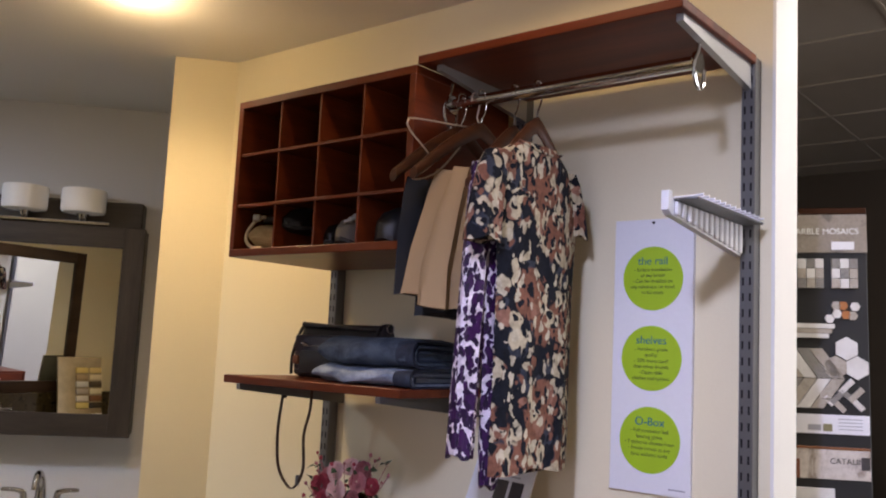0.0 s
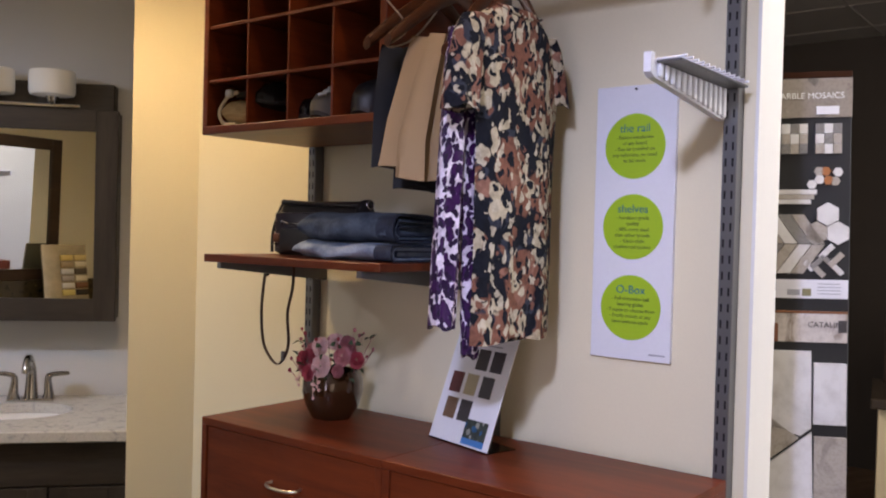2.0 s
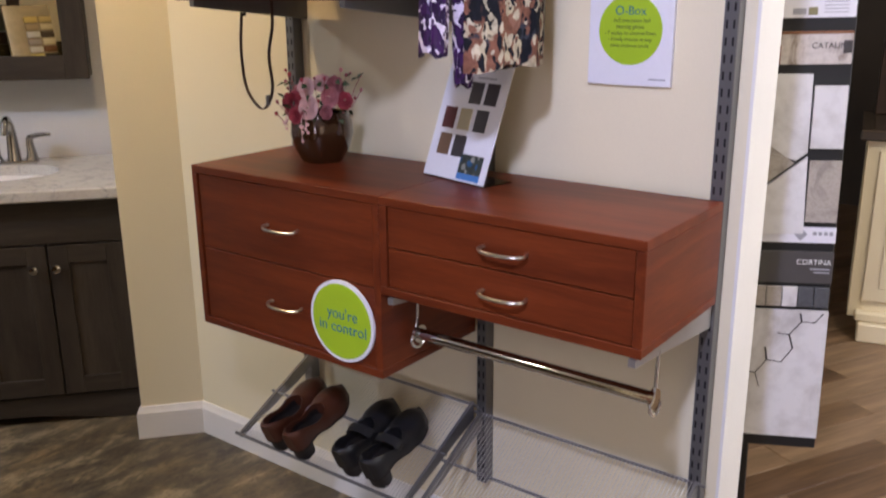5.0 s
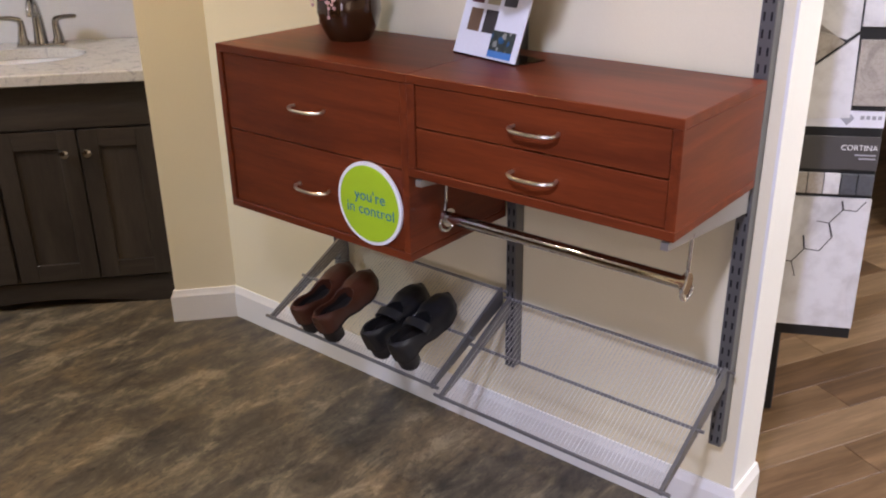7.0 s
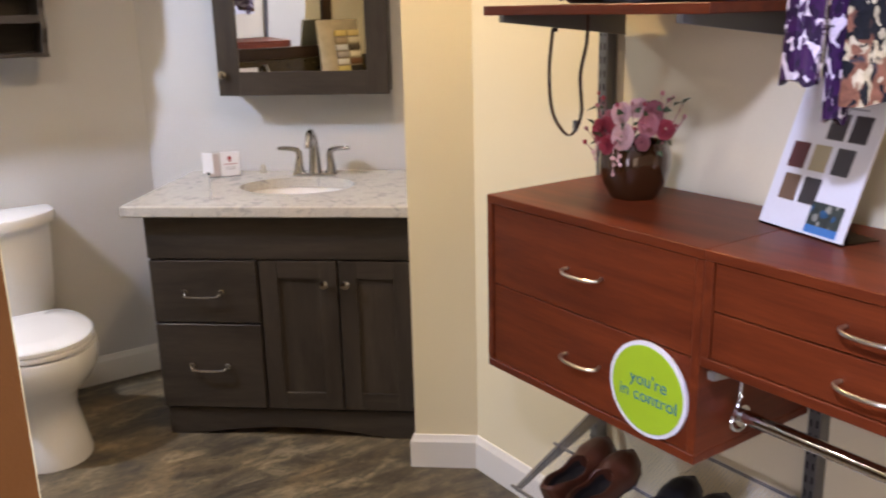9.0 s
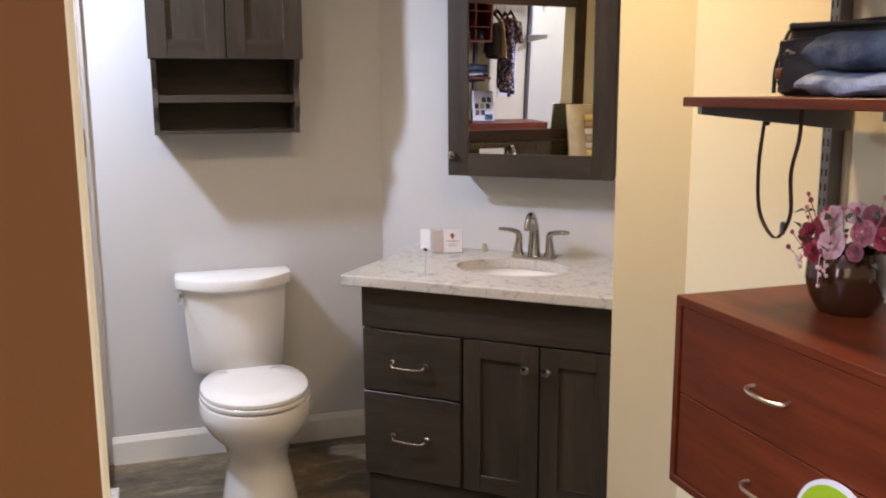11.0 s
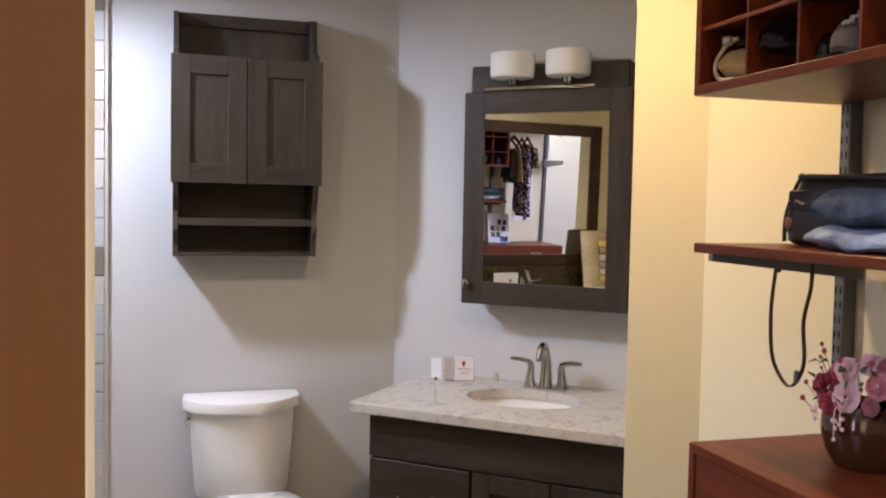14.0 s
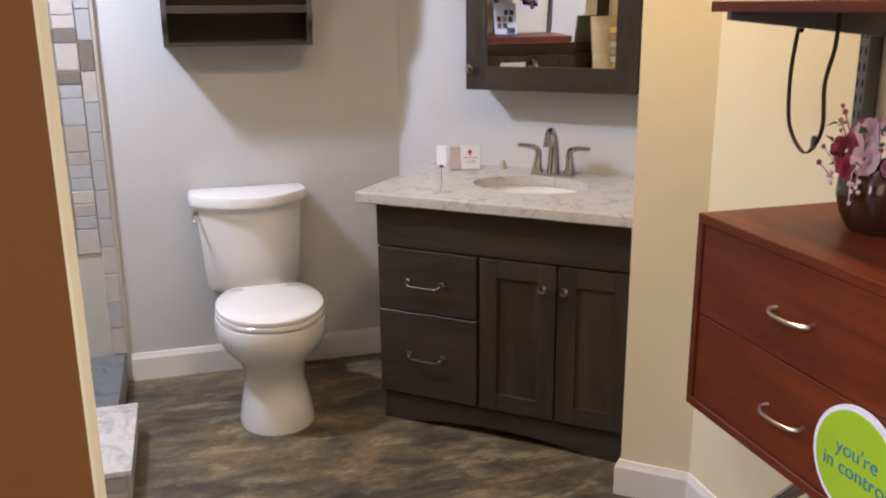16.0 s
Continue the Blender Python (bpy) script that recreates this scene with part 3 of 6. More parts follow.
def rect_edge(a):
    c, s = math.cos(a), math.sin(a)
    k = 1e9
    if c > 1e-9: k = min(k, (X1c - SX) / c)
    if c < -1e-9: k = min(k, (X0c - SX) / c)
    if s > 1e-9: k = min(k, (Y1c - SY) / s)
    if s < -1e-9: k = min(k, (Y0c - SY) / s)
    return SX + c * k, SY + s * k


angles = sorted([2 * math.pi * i / N for i in range(N)] + [math.atan2(yy - SY, xx - SX) % (2 * math.pi) for xx in (X0c, X1c) for yy in (Y0c, Y1c)])
inner = [(SX + SRX * math.cos(q), SY + SRY * math.sin(q)) for q in angles]
outer = [rect_edge(q) for q in angles]
rings = [[(x, y, 0.0) for x, y in inner], [(x, y, 0.038) for x, y in inner]]


def shrunk(k):
    return [(min(max(x, X0c + k), X1c - k), min(max(y, Y0c + k), Y1c - k)) for x, y in outer]


rings += [[(x, y, 0.038) for x, y in shrunk(0.004)], [(x, y, 0.034) for x, y in outer], [(x, y, 0.004) for x, y in outer], [(x, y, 0.0) for x, y in shrunk(0.004)]]
rings.append(rings[0])
loft(bm, rings, True, False)
bmesh.ops.remove_doubles(bm, verts=bm.verts, dist=1e-5)
bmesh.ops.recalc_face_normals(bm, faces=bm.faces)
part("slab", bm, M_GRANITE, ctop)
sink = thing("sink_basin", "white oval undermount sink basin", "sink", VAN @ pose(SX, SY, 0.815))
bm = bmesh.new()
prof = [(1.06, 0.0), (1.03, -0.002), (0.97, -0.03), (0.88, -0.07), (0.68, -0.105), (0.4, -0.125), (0.1, -0.13)]
loft(bm, [ring(0, 0, z, SRX * k, SRY * k, 40) for k, z in prof] + [ring(0, 0, z - 0.01, SRX * (k + 0.03), SRY * (k + 0.03), 40) for k, z in prof[::-1]], True, False)
part("bowl", bm, M_PORCELAIN, sink, "", True)
part("drain", disc(bmesh.new(), (0, 0, -0.13), 0.026, "z", 0.008, 20), M_CHROME, sink, "chrome drain", True)

# toilet
toilet = thing("toilet", "white porcelain two-piece toilet with closed lid", "toilet", pose(TOILET_X, 0.55, 0))
bm = bmesh.new()
prof = [(0.0, 0.50, 0.172, 0.136), (0.02, 0.50, 0.172, 0.136), (0.10, 0.495, 0.155, 0.12), (0.18, 0.485, 0.143, 0.108), (0.235, 0.475, 0.165, 0.124), (0.285, 0.47, 0.22, 0.172), (0.33, 0.468, 0.246, 0.196), (0.372, 0.466, 0.25, 0.202), (0.395, 0.466, 0.245, 0.198)]
loft(bm, [ring(x, 0.02, z, rx, ry, 36, 0.92) for z, x, rx, ry in prof])
part("bowl", bm, M_PORCELAIN, toilet, "", True)
bm = bmesh.new()
box(bm, (0.03, -0.10, 0.20), (0.32, 0.14, 0.385), 0.03, 3)
part("tank_support", bm, M_PORCELAIN, toilet, "", True)


def seat_ring(k, z):
    return ring(0.458, 0.02, z, 0.25 * k, 0.196 * k, 40, 0.95, -0.19 * k)


bm = bmesh.new()
loft(bm, [seat_ring(0.97, 0.398), seat_ring(1.0, 0.403), seat_ring(1.0, 0.414), seat_ring(0.98, 0.418)])
part("seat", bm, M_PORCELAIN, toilet, "", True)
bm = bmesh.new()
loft(bm, [seat_ring(0.96, 0.4195), seat_ring(0.99, 0.423), seat_ring(0.985, 0.434), seat_ring(0.95, 0.440), seat_ring(0.6, 0.444)])
part("lid", bm, M_PORCELAIN, toilet, "", True)


def tank_ring(z, half, bow, off=0.015):
    pts = []
    for i in range(25):
        u = -1 + 2 * i / 24
        y = half * u
        x = off + 0.10 + (bow + 0.03) * (1 - abs(u) ** 2.4)
        pts.append((x, y - 0.01, z))
    pts += [(off, half - 0.01, z), (off, -half - 0.01, z)]
    return pts


bm = bmesh.new()
loft(bm, [tank_ring(0.39, 0.165, 0.045), tank_ring(0.41, 0.178, 0.055), tank_ring(0.59, 0.192, 0.066), tank_ring(0.738, 0.202, 0.072)])
part("tank", bm, M_PORCELAIN, toilet, "", True)
bm = bmesh.new()
loft(bm, [tank_ring(0.732, 0.213, 0.087), tank_ring(0.735, 0.224, 0.097), tank_ring(0.768, 0.226, 0.099), tank_ring(0.775, 0.223, 0.095), tank_ring(0.778, 0.212, 0.085)])
part("tank_lid", bm, M_PORCELAIN, toilet, "", True)
bm = tube(bmesh.new(), [(0.13, -0.205, 0.708), (0.13, -0.222, 0.708)], 0.011, 12)
tube(bm, [(0.13, -0.22, 0.708), (0.175, -0.226, 0.701), (0.20, -0.222, 0.693)], [0.007, 0.006, 0.004], 8)
part("flush_lever", bm, M_CHROME, toilet, "chrome flush lever", True)

# wall cabinet over the toilet
wc = thing("wall_cabinet", "grey-stained wall cabinet with two doors and an open shelf", "wall cabinet", pose(TOILET_X, 0.275, 1.33, 0, 0, 90))
# local x runs along the wall, local y into the wall
WW = 0.54
D0 = -0.205
part("case", boxes(((0.0, D0 + 0.021, 0.283), (WW, -0.001, 0.745))), M_DARKWOOD, wc)
for x0, x1 in ((-0.008, WW / 2 - 0.002), (WW / 2 + 0.002, WW + 0.012)):
    shaker(wc, x0, x1, 0.278, 0.752, D0, rail=0.07)


def wave(pts, per=5):
    return [(p.x, p.y) for p in smooth_curve([(u, v, 0) for u, v in pts], per)]


lower = [(-0.001, 0.0)] + wave([(D0 + 0.05, 0.0), (D0 + 0.055, 0.05), (D0 + 0.03, 0.10), (D0 + 0.045, 0.17), (D0 + 0.015, 0.225), (D0 + 0.002, 0.282)]) + [(-0.001, 0.282)]
upper = [(-0.001, 0.746)] + [(D0 + 0.01, 0.746)] + wave([(D0 + 0.014, 0.775), (D0 + 0.07, 0.80), (D0 + 0.085, 0.86), (D0 + 0.095, 0.925)]) + [(-0.001, 0.945)]
for xs in ((0.0, 0.019), (WW - 0.019, WW)):
    part("side_bracket", prism(bmesh.new(), lower, "x", *xs), M_DARKWOOD, wc, "scrolled side bracket")
    part("side_bracket", prism(bmesh.new(), upper, "x", *xs), M_DARKWOOD, wc, "scrolled side bracket")
part("back_panel", boxes(((0.019, -0.016, 0.0), (WW - 0.019, -0.001, 0.283))), M_DARKWOOD_H, wc)
part("back_panel", boxes(((0.019, -0.016, 0.746), (WW - 0.019, -0.001, 0.935))), M_DARKWOOD, wc)
part("top_rail", box(bmesh.new(), (0.019, -0.034, 0.888), (WW - 0.019, -0.0165, 0.937), 0.002), M_DARKWOOD_H, wc)
part("shelf", box(bmesh.new(), (0.019, D0 + 0.05, 0.118), (WW - 0.019, -0.016, 0.132), 0.001), M_DARKWOOD_H, wc)
part("shelf", box(bmesh.new(), (0.019, D0 + 0.05, 0.002), (WW - 0.019, -0.016, 0.016), 0.001), M_DARKWOOD_H, wc)
part("cove_rail", box(bmesh.new(), (0.019, D0 + 0.04, 0.118), (WW - 0.019, D0 + 0.05, 0.146), 0.001), M_DARKWOOD_H, wc)

# mirror cabinet
mc = thing("mirror_cabinet", "grey-stained medicine cabinet with a mirrored door", "medicine cabinet", VAN @ pose(0.132, 0.482, 1.167))
MW, MH, MD = 0.65, 0.81, VAN_WALL - 0.482
part("case", boxes(((0.012, 0.024, 0.0), (MW - 0.012, MD - 0.001, MH))), M_DARKWOOD, mc)
door = part("door", boxes(((0.075, 0.012, 0.075), (MW - 0.075, 0.02, MH - 0.075))), M_DARKWOOD, mc)
part("mirror", boxes(((0.078, 0.006, 0.078), (MW - 0.078, 0.0115, MH - 0.078))), M_MIRROR, door, "clear mirror glass")
for xa, xb in ((0, 0.083), (MW - 0.083, MW)):
    part("stile", box(bmesh.new(), (xa, 0, -0.004), (xb, 0.022, MH), 0.002), M_DARKWOOD, door)
for za, zb in ((-0.004, 0.083), (MH - 0.083, MH)):
    part("rail", box(bmesh.new(), (0.083, 0.0006, za), (MW - 0.083, 0.022, zb), 0.001), M_DARKWOOD_H, door)
kn = tube(bmesh.new(), [(0.022, y_, 0.075) for y_ in (0.0, -0.010, -0.013, -0.018, -0.022, -0.024)], [0.0065, 0.0065, 0.0145, 0.0165, 0.014, 0.008], 20)
part("knob", kn, M_NICKEL_DARK, door, "brushed nickel knob", True)
part("crown", box(bmesh.new(), (-0.002, 0.07, MH), (MW + 0.002 - 0.03, MD - 0.001, MH + 0.11), 0.004), M_DARKWOOD_H, mc, "light rail board above the cabinet")

vl = thing("vanity_light", "chrome bar light with two white glass drum shades", "wall light", VAN @ pose(0.33, 0.56, 1.98))
part("back_plate", box(bmesh.new(), (-0.06, -0.005, 0.012), (0.26, 0.01, 0.085), 0.004), M_CHROME, vl)
part("bar", box(bmesh.new(), (-0.13, -0.05, 0.004), (0.305, -0.03, 0.018), 0.003), M_CHROME, vl)
M_SHADE = glow("opal_glass", (0.84, 0.82, 0.78), 0.04)
for x in (-0.02, 0.2):
    part("stem", tube(bmesh.new(), [(x, -0.04, 0.016), (x, -0.04, 0.03), (x, -0.04, 0.046)], [0.01, 0.02, 0.024], 16), M_CHROME, vl, "", True)
    bm = bmesh.new()
    rs = [(0.05, 0.046), (0.078, 0.05), (0.084, 0.062), (0.084, 0.135), (0.081, 0.142), (0.078, 0.138), (0.078, 0.064), (0.05, 0.054)]
    loft(bm, [ring(x, -0.04, z, r, r, 32) for r, z in rs])
    part("shade", bm, M_SHADE, vl, "white opal glass drum shade", True)


# ---- closet: signs and goods ----
M_LIME = plain("lime_green_print", (0.36, 0.55, 0.02), 0.45, vary=0.03, grain=300, bump=0.02)
M_TEAL = plain("teal_print", (0.02, 0.16, 0.22), 0.5, vary=0.0)
M_OLIVE = plain("olive_print", (0.075, 0.12, 0.02), 0.5, vary=0.0)
M_GREYPRINT = plain("grey_print", (0.35, 0.35, 0.38), 0.5, vary=0.0)
UPRIGHT = pose(0, 0, 0, 90, 0, 0)

sign = thing("sign_panel", "white sign panel with three lime green circles of text", "sign", pose(-0.812, 1.684, 1.277))
part("panel", box(bmesh.new(), (-0.0935, -0.004, 0), (0.0935, 0.006, 0.59), 0.001), plain("white_sign_board", (0.78, 0.78, 0.80), 0.5, vary=0.02), sign)
part("nail", disc(bmesh.new(), (0, -0.005, 0.582), 0.0028, "y", 0.004, 10), M_BLACK, sign, "small dark nail")
TEXTS = [(0.112, "O-Box", ["- Full extension ball", "bearing glides", "- 7 styles to choose from", "- Freely moves at any", "time without tools"]),
         (0.286, "shelves", ["- Furniture grade", "quality", "- 50% more steel", "than other brands", "- Open slide", "clothes rod system"]),
         (0.459, "the rail", ["- Easiest installation", "of any brand", "- Can be installed on", "any substrate, no need", "to hit studs"])]
for z, head, lines in TEXTS:
    d = part("circle", disc(bmesh.new(), (0, -0.0046, z), 0.07, "y", 0.0012, 64), M_LIME, sign, "lime green printed circle")
    text("heading", head, 0.025, Matrix.Translation((0, -0.0056, z + 0.038)) @ UPRIGHT, M_TEAL, d)
    for i, line in enumerate(lines):
        text("text_line", line, 0.0112, Matrix.Translation((0, -0.0056, z + 0.019 - i * 0.0125)) @ UPRIGHT, M_OLIVE, d)
part("footer_print", boxes(((0.045, -0.0045, 0.013), (0.082, -0.0038, 0.016))), M_GREYPRINT, sign)

badge = thing("round_badge", "lime green round badge with white rim stuck on the drawer front", "sign", pose(-1.286, FRONT - 0.003, 0.768))
part("rim", disc(bmesh.new(), (0, 0, 0), 0.095, "y", 0.006, 64), M_LABELWHITE, badge)
part("face", disc(bmesh.new(), (0, -0.0034, 0), 0.087, "y", 0.0016, 64), M_LIME, badge)
text("badge_text", "you're", 0.036, Matrix.Translation((0.004, -0.0046, 0.017)) @ UPRIGHT, M_TEAL, badge)
text("badge_text", "in control", 0.036, Matrix.Translation((0.004, -0.0046, -0.015)) @ UPRIGHT, M_TEAL, badge)

# acrylic stand with finish samples
lean = 20
stand = thing("sample_stand", "clear acrylic stand with a white sheet of finish samples", "sample display", pose(-1.138, 1.504, 1.066, 0, 0, -14))
tilt = pose(0, 0, 0.004, -lean, 0, 0)
M_ACRYL, at, ab = nodes_of("clear_acrylic")
ab.inputs["Base Color"].default_value = (0.95, 0.95, 0.97, 1)
ab.inputs["Transmission Weight"].default_value, ab.inputs["Roughness"].default_value, ab.inputs["IOR"].default_value = 1.0, 0.03, 1.3


def tilted(bm):
    bm.transform(tilt)
    return bm


part("foot_plate", box(bmesh.new(), (-0.103, 0.0, 0.0), (0.103, 0.085, 0.003), 0.001), M_ACRYL, stand)
part("sheet", tilted(boxes(((-0.102, 0.0, 0.0), (0.102, 0.003, 0.28)))), plain("white_sample_paper", (0.76, 0.76, 0.79), 0.4, vary=0.02), stand)
SAMPLES = [(-0.055, 0.075, (0.16, 0.09, 0.05)), (-0.005, 0.075, (0.035, 0.028, 0.028)), (-0.06, 0.135, (0.10, 0.02, 0.02)), (-0.008, 0.135, (0.42, 0.36, 0.22)), (0.045, 0.135, (0.05, 0.045, 0.05)), (0.008, 0.195, (0.05, 0.04, 0.04)), (0.058, 0.195, (0.035, 0.025, 0.03))]
for i, (x, z, c) in enumerate(SAMPLES):
    part("sample", tilted(boxes(((x - 0.019, -0.002, z - 0.024), (x + 0.019, 0.0, z + 0.024)))), plain("sample_finish", c, 0.4), stand)
part("photo", tilted(boxes(((0.012, -0.0015, 0.018), (0.085, 0.0, 0.06)))), spotted("photo_print", (0.05, 0.06, 0.05), [(60, 0.3, (0.3, 0.3, 0.25), 1.0, 1), (40, 0.3, (0.03, 0.1, 0.2), 3.0, 1)], 0.3), stand, "small dark photograph")
part("photo_band", tilted(boxes(((0.012, -0.0017, 0.004), (0.085, 0.0, 0.018)))), plain("blue_print", (0.05, 0.2, 0.5), 0.4), stand)
for zz, hw in ((0.245, 0.02), (0.255, 0.035), (0.228, 0.03)):
    part("print_line", tilted(boxes(((0.03 - hw, -0.001, zz), (0.03 + hw, 0.0, zz + 0.003)))), M_GREYPRINT, stand)

# vase with roses
vase = thing("flower_vase", "amber-brown glazed vase of pink artificial roses", "vase", pose(-1.548, 1.522, 1.066) @ Matrix.Diagonal((0.82, 0.82, 0.95, 1)))
bm = bmesh.new()
vp = [(0.058, 0.0), (0.064, 0.006), (0.082, 0.035), (0.093, 0.07), (0.091, 0.10), (0.082, 0.122), (0.08, 0.128), (0.075, 0.125), (0.083, 0.1), (0.07, 0.09)]


def petal_ring(r, z, n=48):
    return [((r + 0.002 * math.cos(6 * 2 * math.pi * i / n)) * math.cos(2 * math.pi * i / n), (r + 0.002 * math.cos(6 * 2 * math.pi * i / n)) * math.sin(2 * math.pi * i / n), z) for i in range(n)]


loft(bm, [petal_ring(r, z) for r, z in vp])
part("pot", bm, plain("amber_brown_glaze", (0.055, 0.022, 0.008), 0.12, 0.25, vary=0.3, scale=12, bump=0.02, coat=0.6), vase, "", True)
PINKS = [plain("deep_pink_petal", (0.38, 0.045, 0.065), 0.7, vary=0.4, scale=30), plain("pink_petal", (0.56, 0.21, 0.22), 0.7, vary=0.35, scale=30), plain("pale_pink_petal", (0.74, 0.47, 0.43), 0.7, vary=0.3, scale=30), plain("rosewood_petal", (0.34, 0.11, 0.12), 0.7, vary=0.4, scale=30)]
M_LEAF = plain("dull_green_leaf", (0.05, 0.08, 0.03), 0.6)


def rose(parent, c, r, mat, seed):
    rnd = random.Random(seed)
    bm = bmesh.new()
    for layer, (n, k, lift) in enumerate(((3, 0.35, 0.5), (5, 0.65, 0.3), (6, 0.92, 0.05), (6, 1.05, -0.15))):
        for i in range(n):
            a = 2 * math.pi * (i + 0.5 * layer) / n + rnd.uniform(-0.2, 0.2)
            rows = []
            for j in range(4):
                u = j / 3
                hw = r * (0.32 + 0.4 * math.sin(math.pi * min(1, u * 0.75 + 0.15)))
                rr = r * k * (0.25 + 0.75 * u ** 0.8)
                z = r * (lift + 0.5 * u - (0.5 * u * u if layer > 1 else 0.1 * u)) + rnd.uniform(-0.03, 0.03) * r
                rows.append([Vector((rr * math.cos(a) - s * hw * math.sin(a), rr * math.sin(a) + s * hw * math.cos(a), z + 0.12 * r * s * s)) for s in (-1, -0.4, 0.4, 1)])
            vs = [[bm.verts.new(p) for p in row] for row in rows]
            for p, q in zip(vs, vs[1:]):
                for m in range(3):
                    bm.faces.new((p[m], p[m + 1], q[m + 1], q[m]))
    out = Vector((c[0], c[1], 0)) * 3.2 + Vector((0, 0, c[2] - 0.05)) * 2 + Vector((0.15, -0.5, 0))
    bm.transform(Matrix.Translation(c) @ out.to_track_quat("Z", "Y").to_matrix().to_4x4())
    part("rose", bm, mat, parent, "", True)


rnd = random.Random(4)
FLOWERS = [(-0.062, -0.06, 0.155, 0.038, 0), (0.03, -0.085, 0.15, 0.036, 2), (-0.01, -0.05, 0.195, 0.032, 2), (0.075, -0.035, 0.175, 0.032, 1), (-0.02, -0.09, 0.128, 0.028, 0), (-0.08, -0.01, 0.175, 0.03, 1), (0.045, 0.02, 0.2, 0.03, 3), (0.105, 0.0, 0.165, 0.028, 0), (-0.03, 0.04, 0.2, 0.03, 2), (-0.09, -0.045, 0.13, 0.022, 1), (0.085, -0.065, 0.14, 0.022, 3), (0.0, 0.07, 0.18, 0.03, 1)]
for i, (x, y, z, r, k) in enumerate(FLOWERS):
    rose(vase, (x * 0.93, y * 0.93, z - 0.004), r * 0.78, PINKS[k], i)
for i in range(40):
    a, rr, zz = rnd.uniform(0, 6.28), rnd.uniform(0.05, 0.115), rnd.uniform(0.105, 0.215)
    p = Vector((rr * math.cos(a), rr * math.sin(a), zz))
    bm = bmesh.new()
    L, wd = rnd.uniform(0.02, 0.034), rnd.uniform(0.007, 0.011)
    vs = [bm.verts.new(q) for q in ((0, 0, 0), (L * 0.35, wd, 0.003), (L, 0, -0.004), (L * 0.35, -wd, 0.003), (L * 0.4, 0, 0.007))]
    for f in ((0, 1, 4), (1, 2, 4), (2, 3, 4), (3, 0, 4)):
        bm.faces.new([vs[k] for k in f])
    bm.transform(Matrix.Translation(p) @ Euler((rnd.uniform(-0.8, 0.8), rnd.uniform(-0.9, 0.5), a)).to_matrix().to_4x4())
    part("leaf", bm, M_LEAF, vase)
for i in range(30):
    a, rr, zz = rnd.uniform(0, 6.28), rnd.uniform(0.06, 0.135), rnd.uniform(0.12, 0.235)
    p = Vector((rr * math.cos(a), rr * math.sin(a), zz))
    bm = tube(bmesh.new(), [p * 0.75, p], 0.0009, 4)
    bmesh.ops.create_icosphere(bm, subdivisions=1, radius=rnd.uniform(0.004, 0.0065), matrix=Matrix.Translation(p))
    part("bud", bm, PINKS[rnd.choice((0, 3, 1, 3))], vase)
for i, (x, y, L) in enumerate(((0.02, -0.092, 0.06), (0.035, -0.09, 0.035), (-0.05, -0.085, 0.03))):
    bm = tube(bmesh.new(), smooth_curve([(x * 0.8, y * 0.8, 0.14), (x, y - 0.01, 0.12), (x * 1.1, y - 0.012, 0.12 - L)], 4), 0.0012, 5)
    for k in range(4):
        bmesh.ops.create_icosphere(bm, subdivisions=1, radius=0.005, matrix=Matrix.Translation((x * 1.1 + rnd.uniform(-0.008, 0.008), y - 0.012, 0.12 - L * rnd.uniform(0.3, 1.05))))
    part("trailing_bud", bm, PINKS[2], vase)

# handbag and jeans on the shelf
M_LEATHER = plain("dark_plum_leather", (0.009, 0.006, 0.006), 0.5, vary=0.25, scale=20, grain=300, bump=0.5)
bag = thing("handbag", "dark plum leather handbag with its strap hanging below the shelf", "handbag", pose(-1.592, 1.53, 1.473) @ Matrix.Diagonal((1, 1, 0.92, 1)))
bm = bmesh.new()


def bag_ring(z, hx, hy, dx=0.0):
    return [(p[0] + dx, p[1], p[2]) for p in ring(0, 0, z, hx, hy, 28, 0.45)]


loft(bm, [bag_ring(0.0, 0.14, 0.055), bag_ring(0.01, 0.152, 0.066), bag_ring(0.06, 0.155, 0.06), bag_ring(0.11, 0.15, 0.045), bag_ring(0.142, 0.148, 0.03), bag_ring(0.15, 0.146, 0.022)])
part("body", bm, M_LEATHER, bag, "", True)
part("flap", tube(bmesh.new(), smooth_curve([(-0.138, -0.022, 0.15), (-0.12, -0.03, 0.147), (0, -0.034, 0.142), (0.12, -0.03, 0.137), (0.138, -0.02, 0.139)], 5), 0.007, 8), M_LEATHER, bag, "", True)
M_PLUM = plain("plum_patent_panel", (0.016, 0.007, 0.017), 0.3, vary=0.4, scale=25, bump=0.3)
M_ZIP = plain("gunmetal_zip", (0.4, 0.37, 0.38), 0.25, 0.9)
part("front_panel", box(bmesh.new(), (-0.125, -0.066, 0.02), (0.12, -0.054, 0.118), 0.006, 2), M_PLUM, bag, "glossy plum front panel", True)
part("pocket", box(bmesh.new(), (-0.098, -0.074, 0.012), (0.09, -0.06, 0.074), 0.006, 2), M_LEATHER, bag, "", True)
part("zip", box(bmesh.new(), (-0.10, -0.0695, 0.086), (0.06, -0.065, 0.0885), 0.0008), M_ZIP, bag, "metal zip on the front pocket")
part("zip_pull", tube(bmesh.new(), smooth_curve([(-0.092, -0.071, 0.088), (-0.085, -0.076, 0.094), (-0.072, -0.077, 0.092), (-0.062, -0.074, 0.086)], 4), 0.0032, 6), M_ZIP, bag, "shiny zip pull", True)
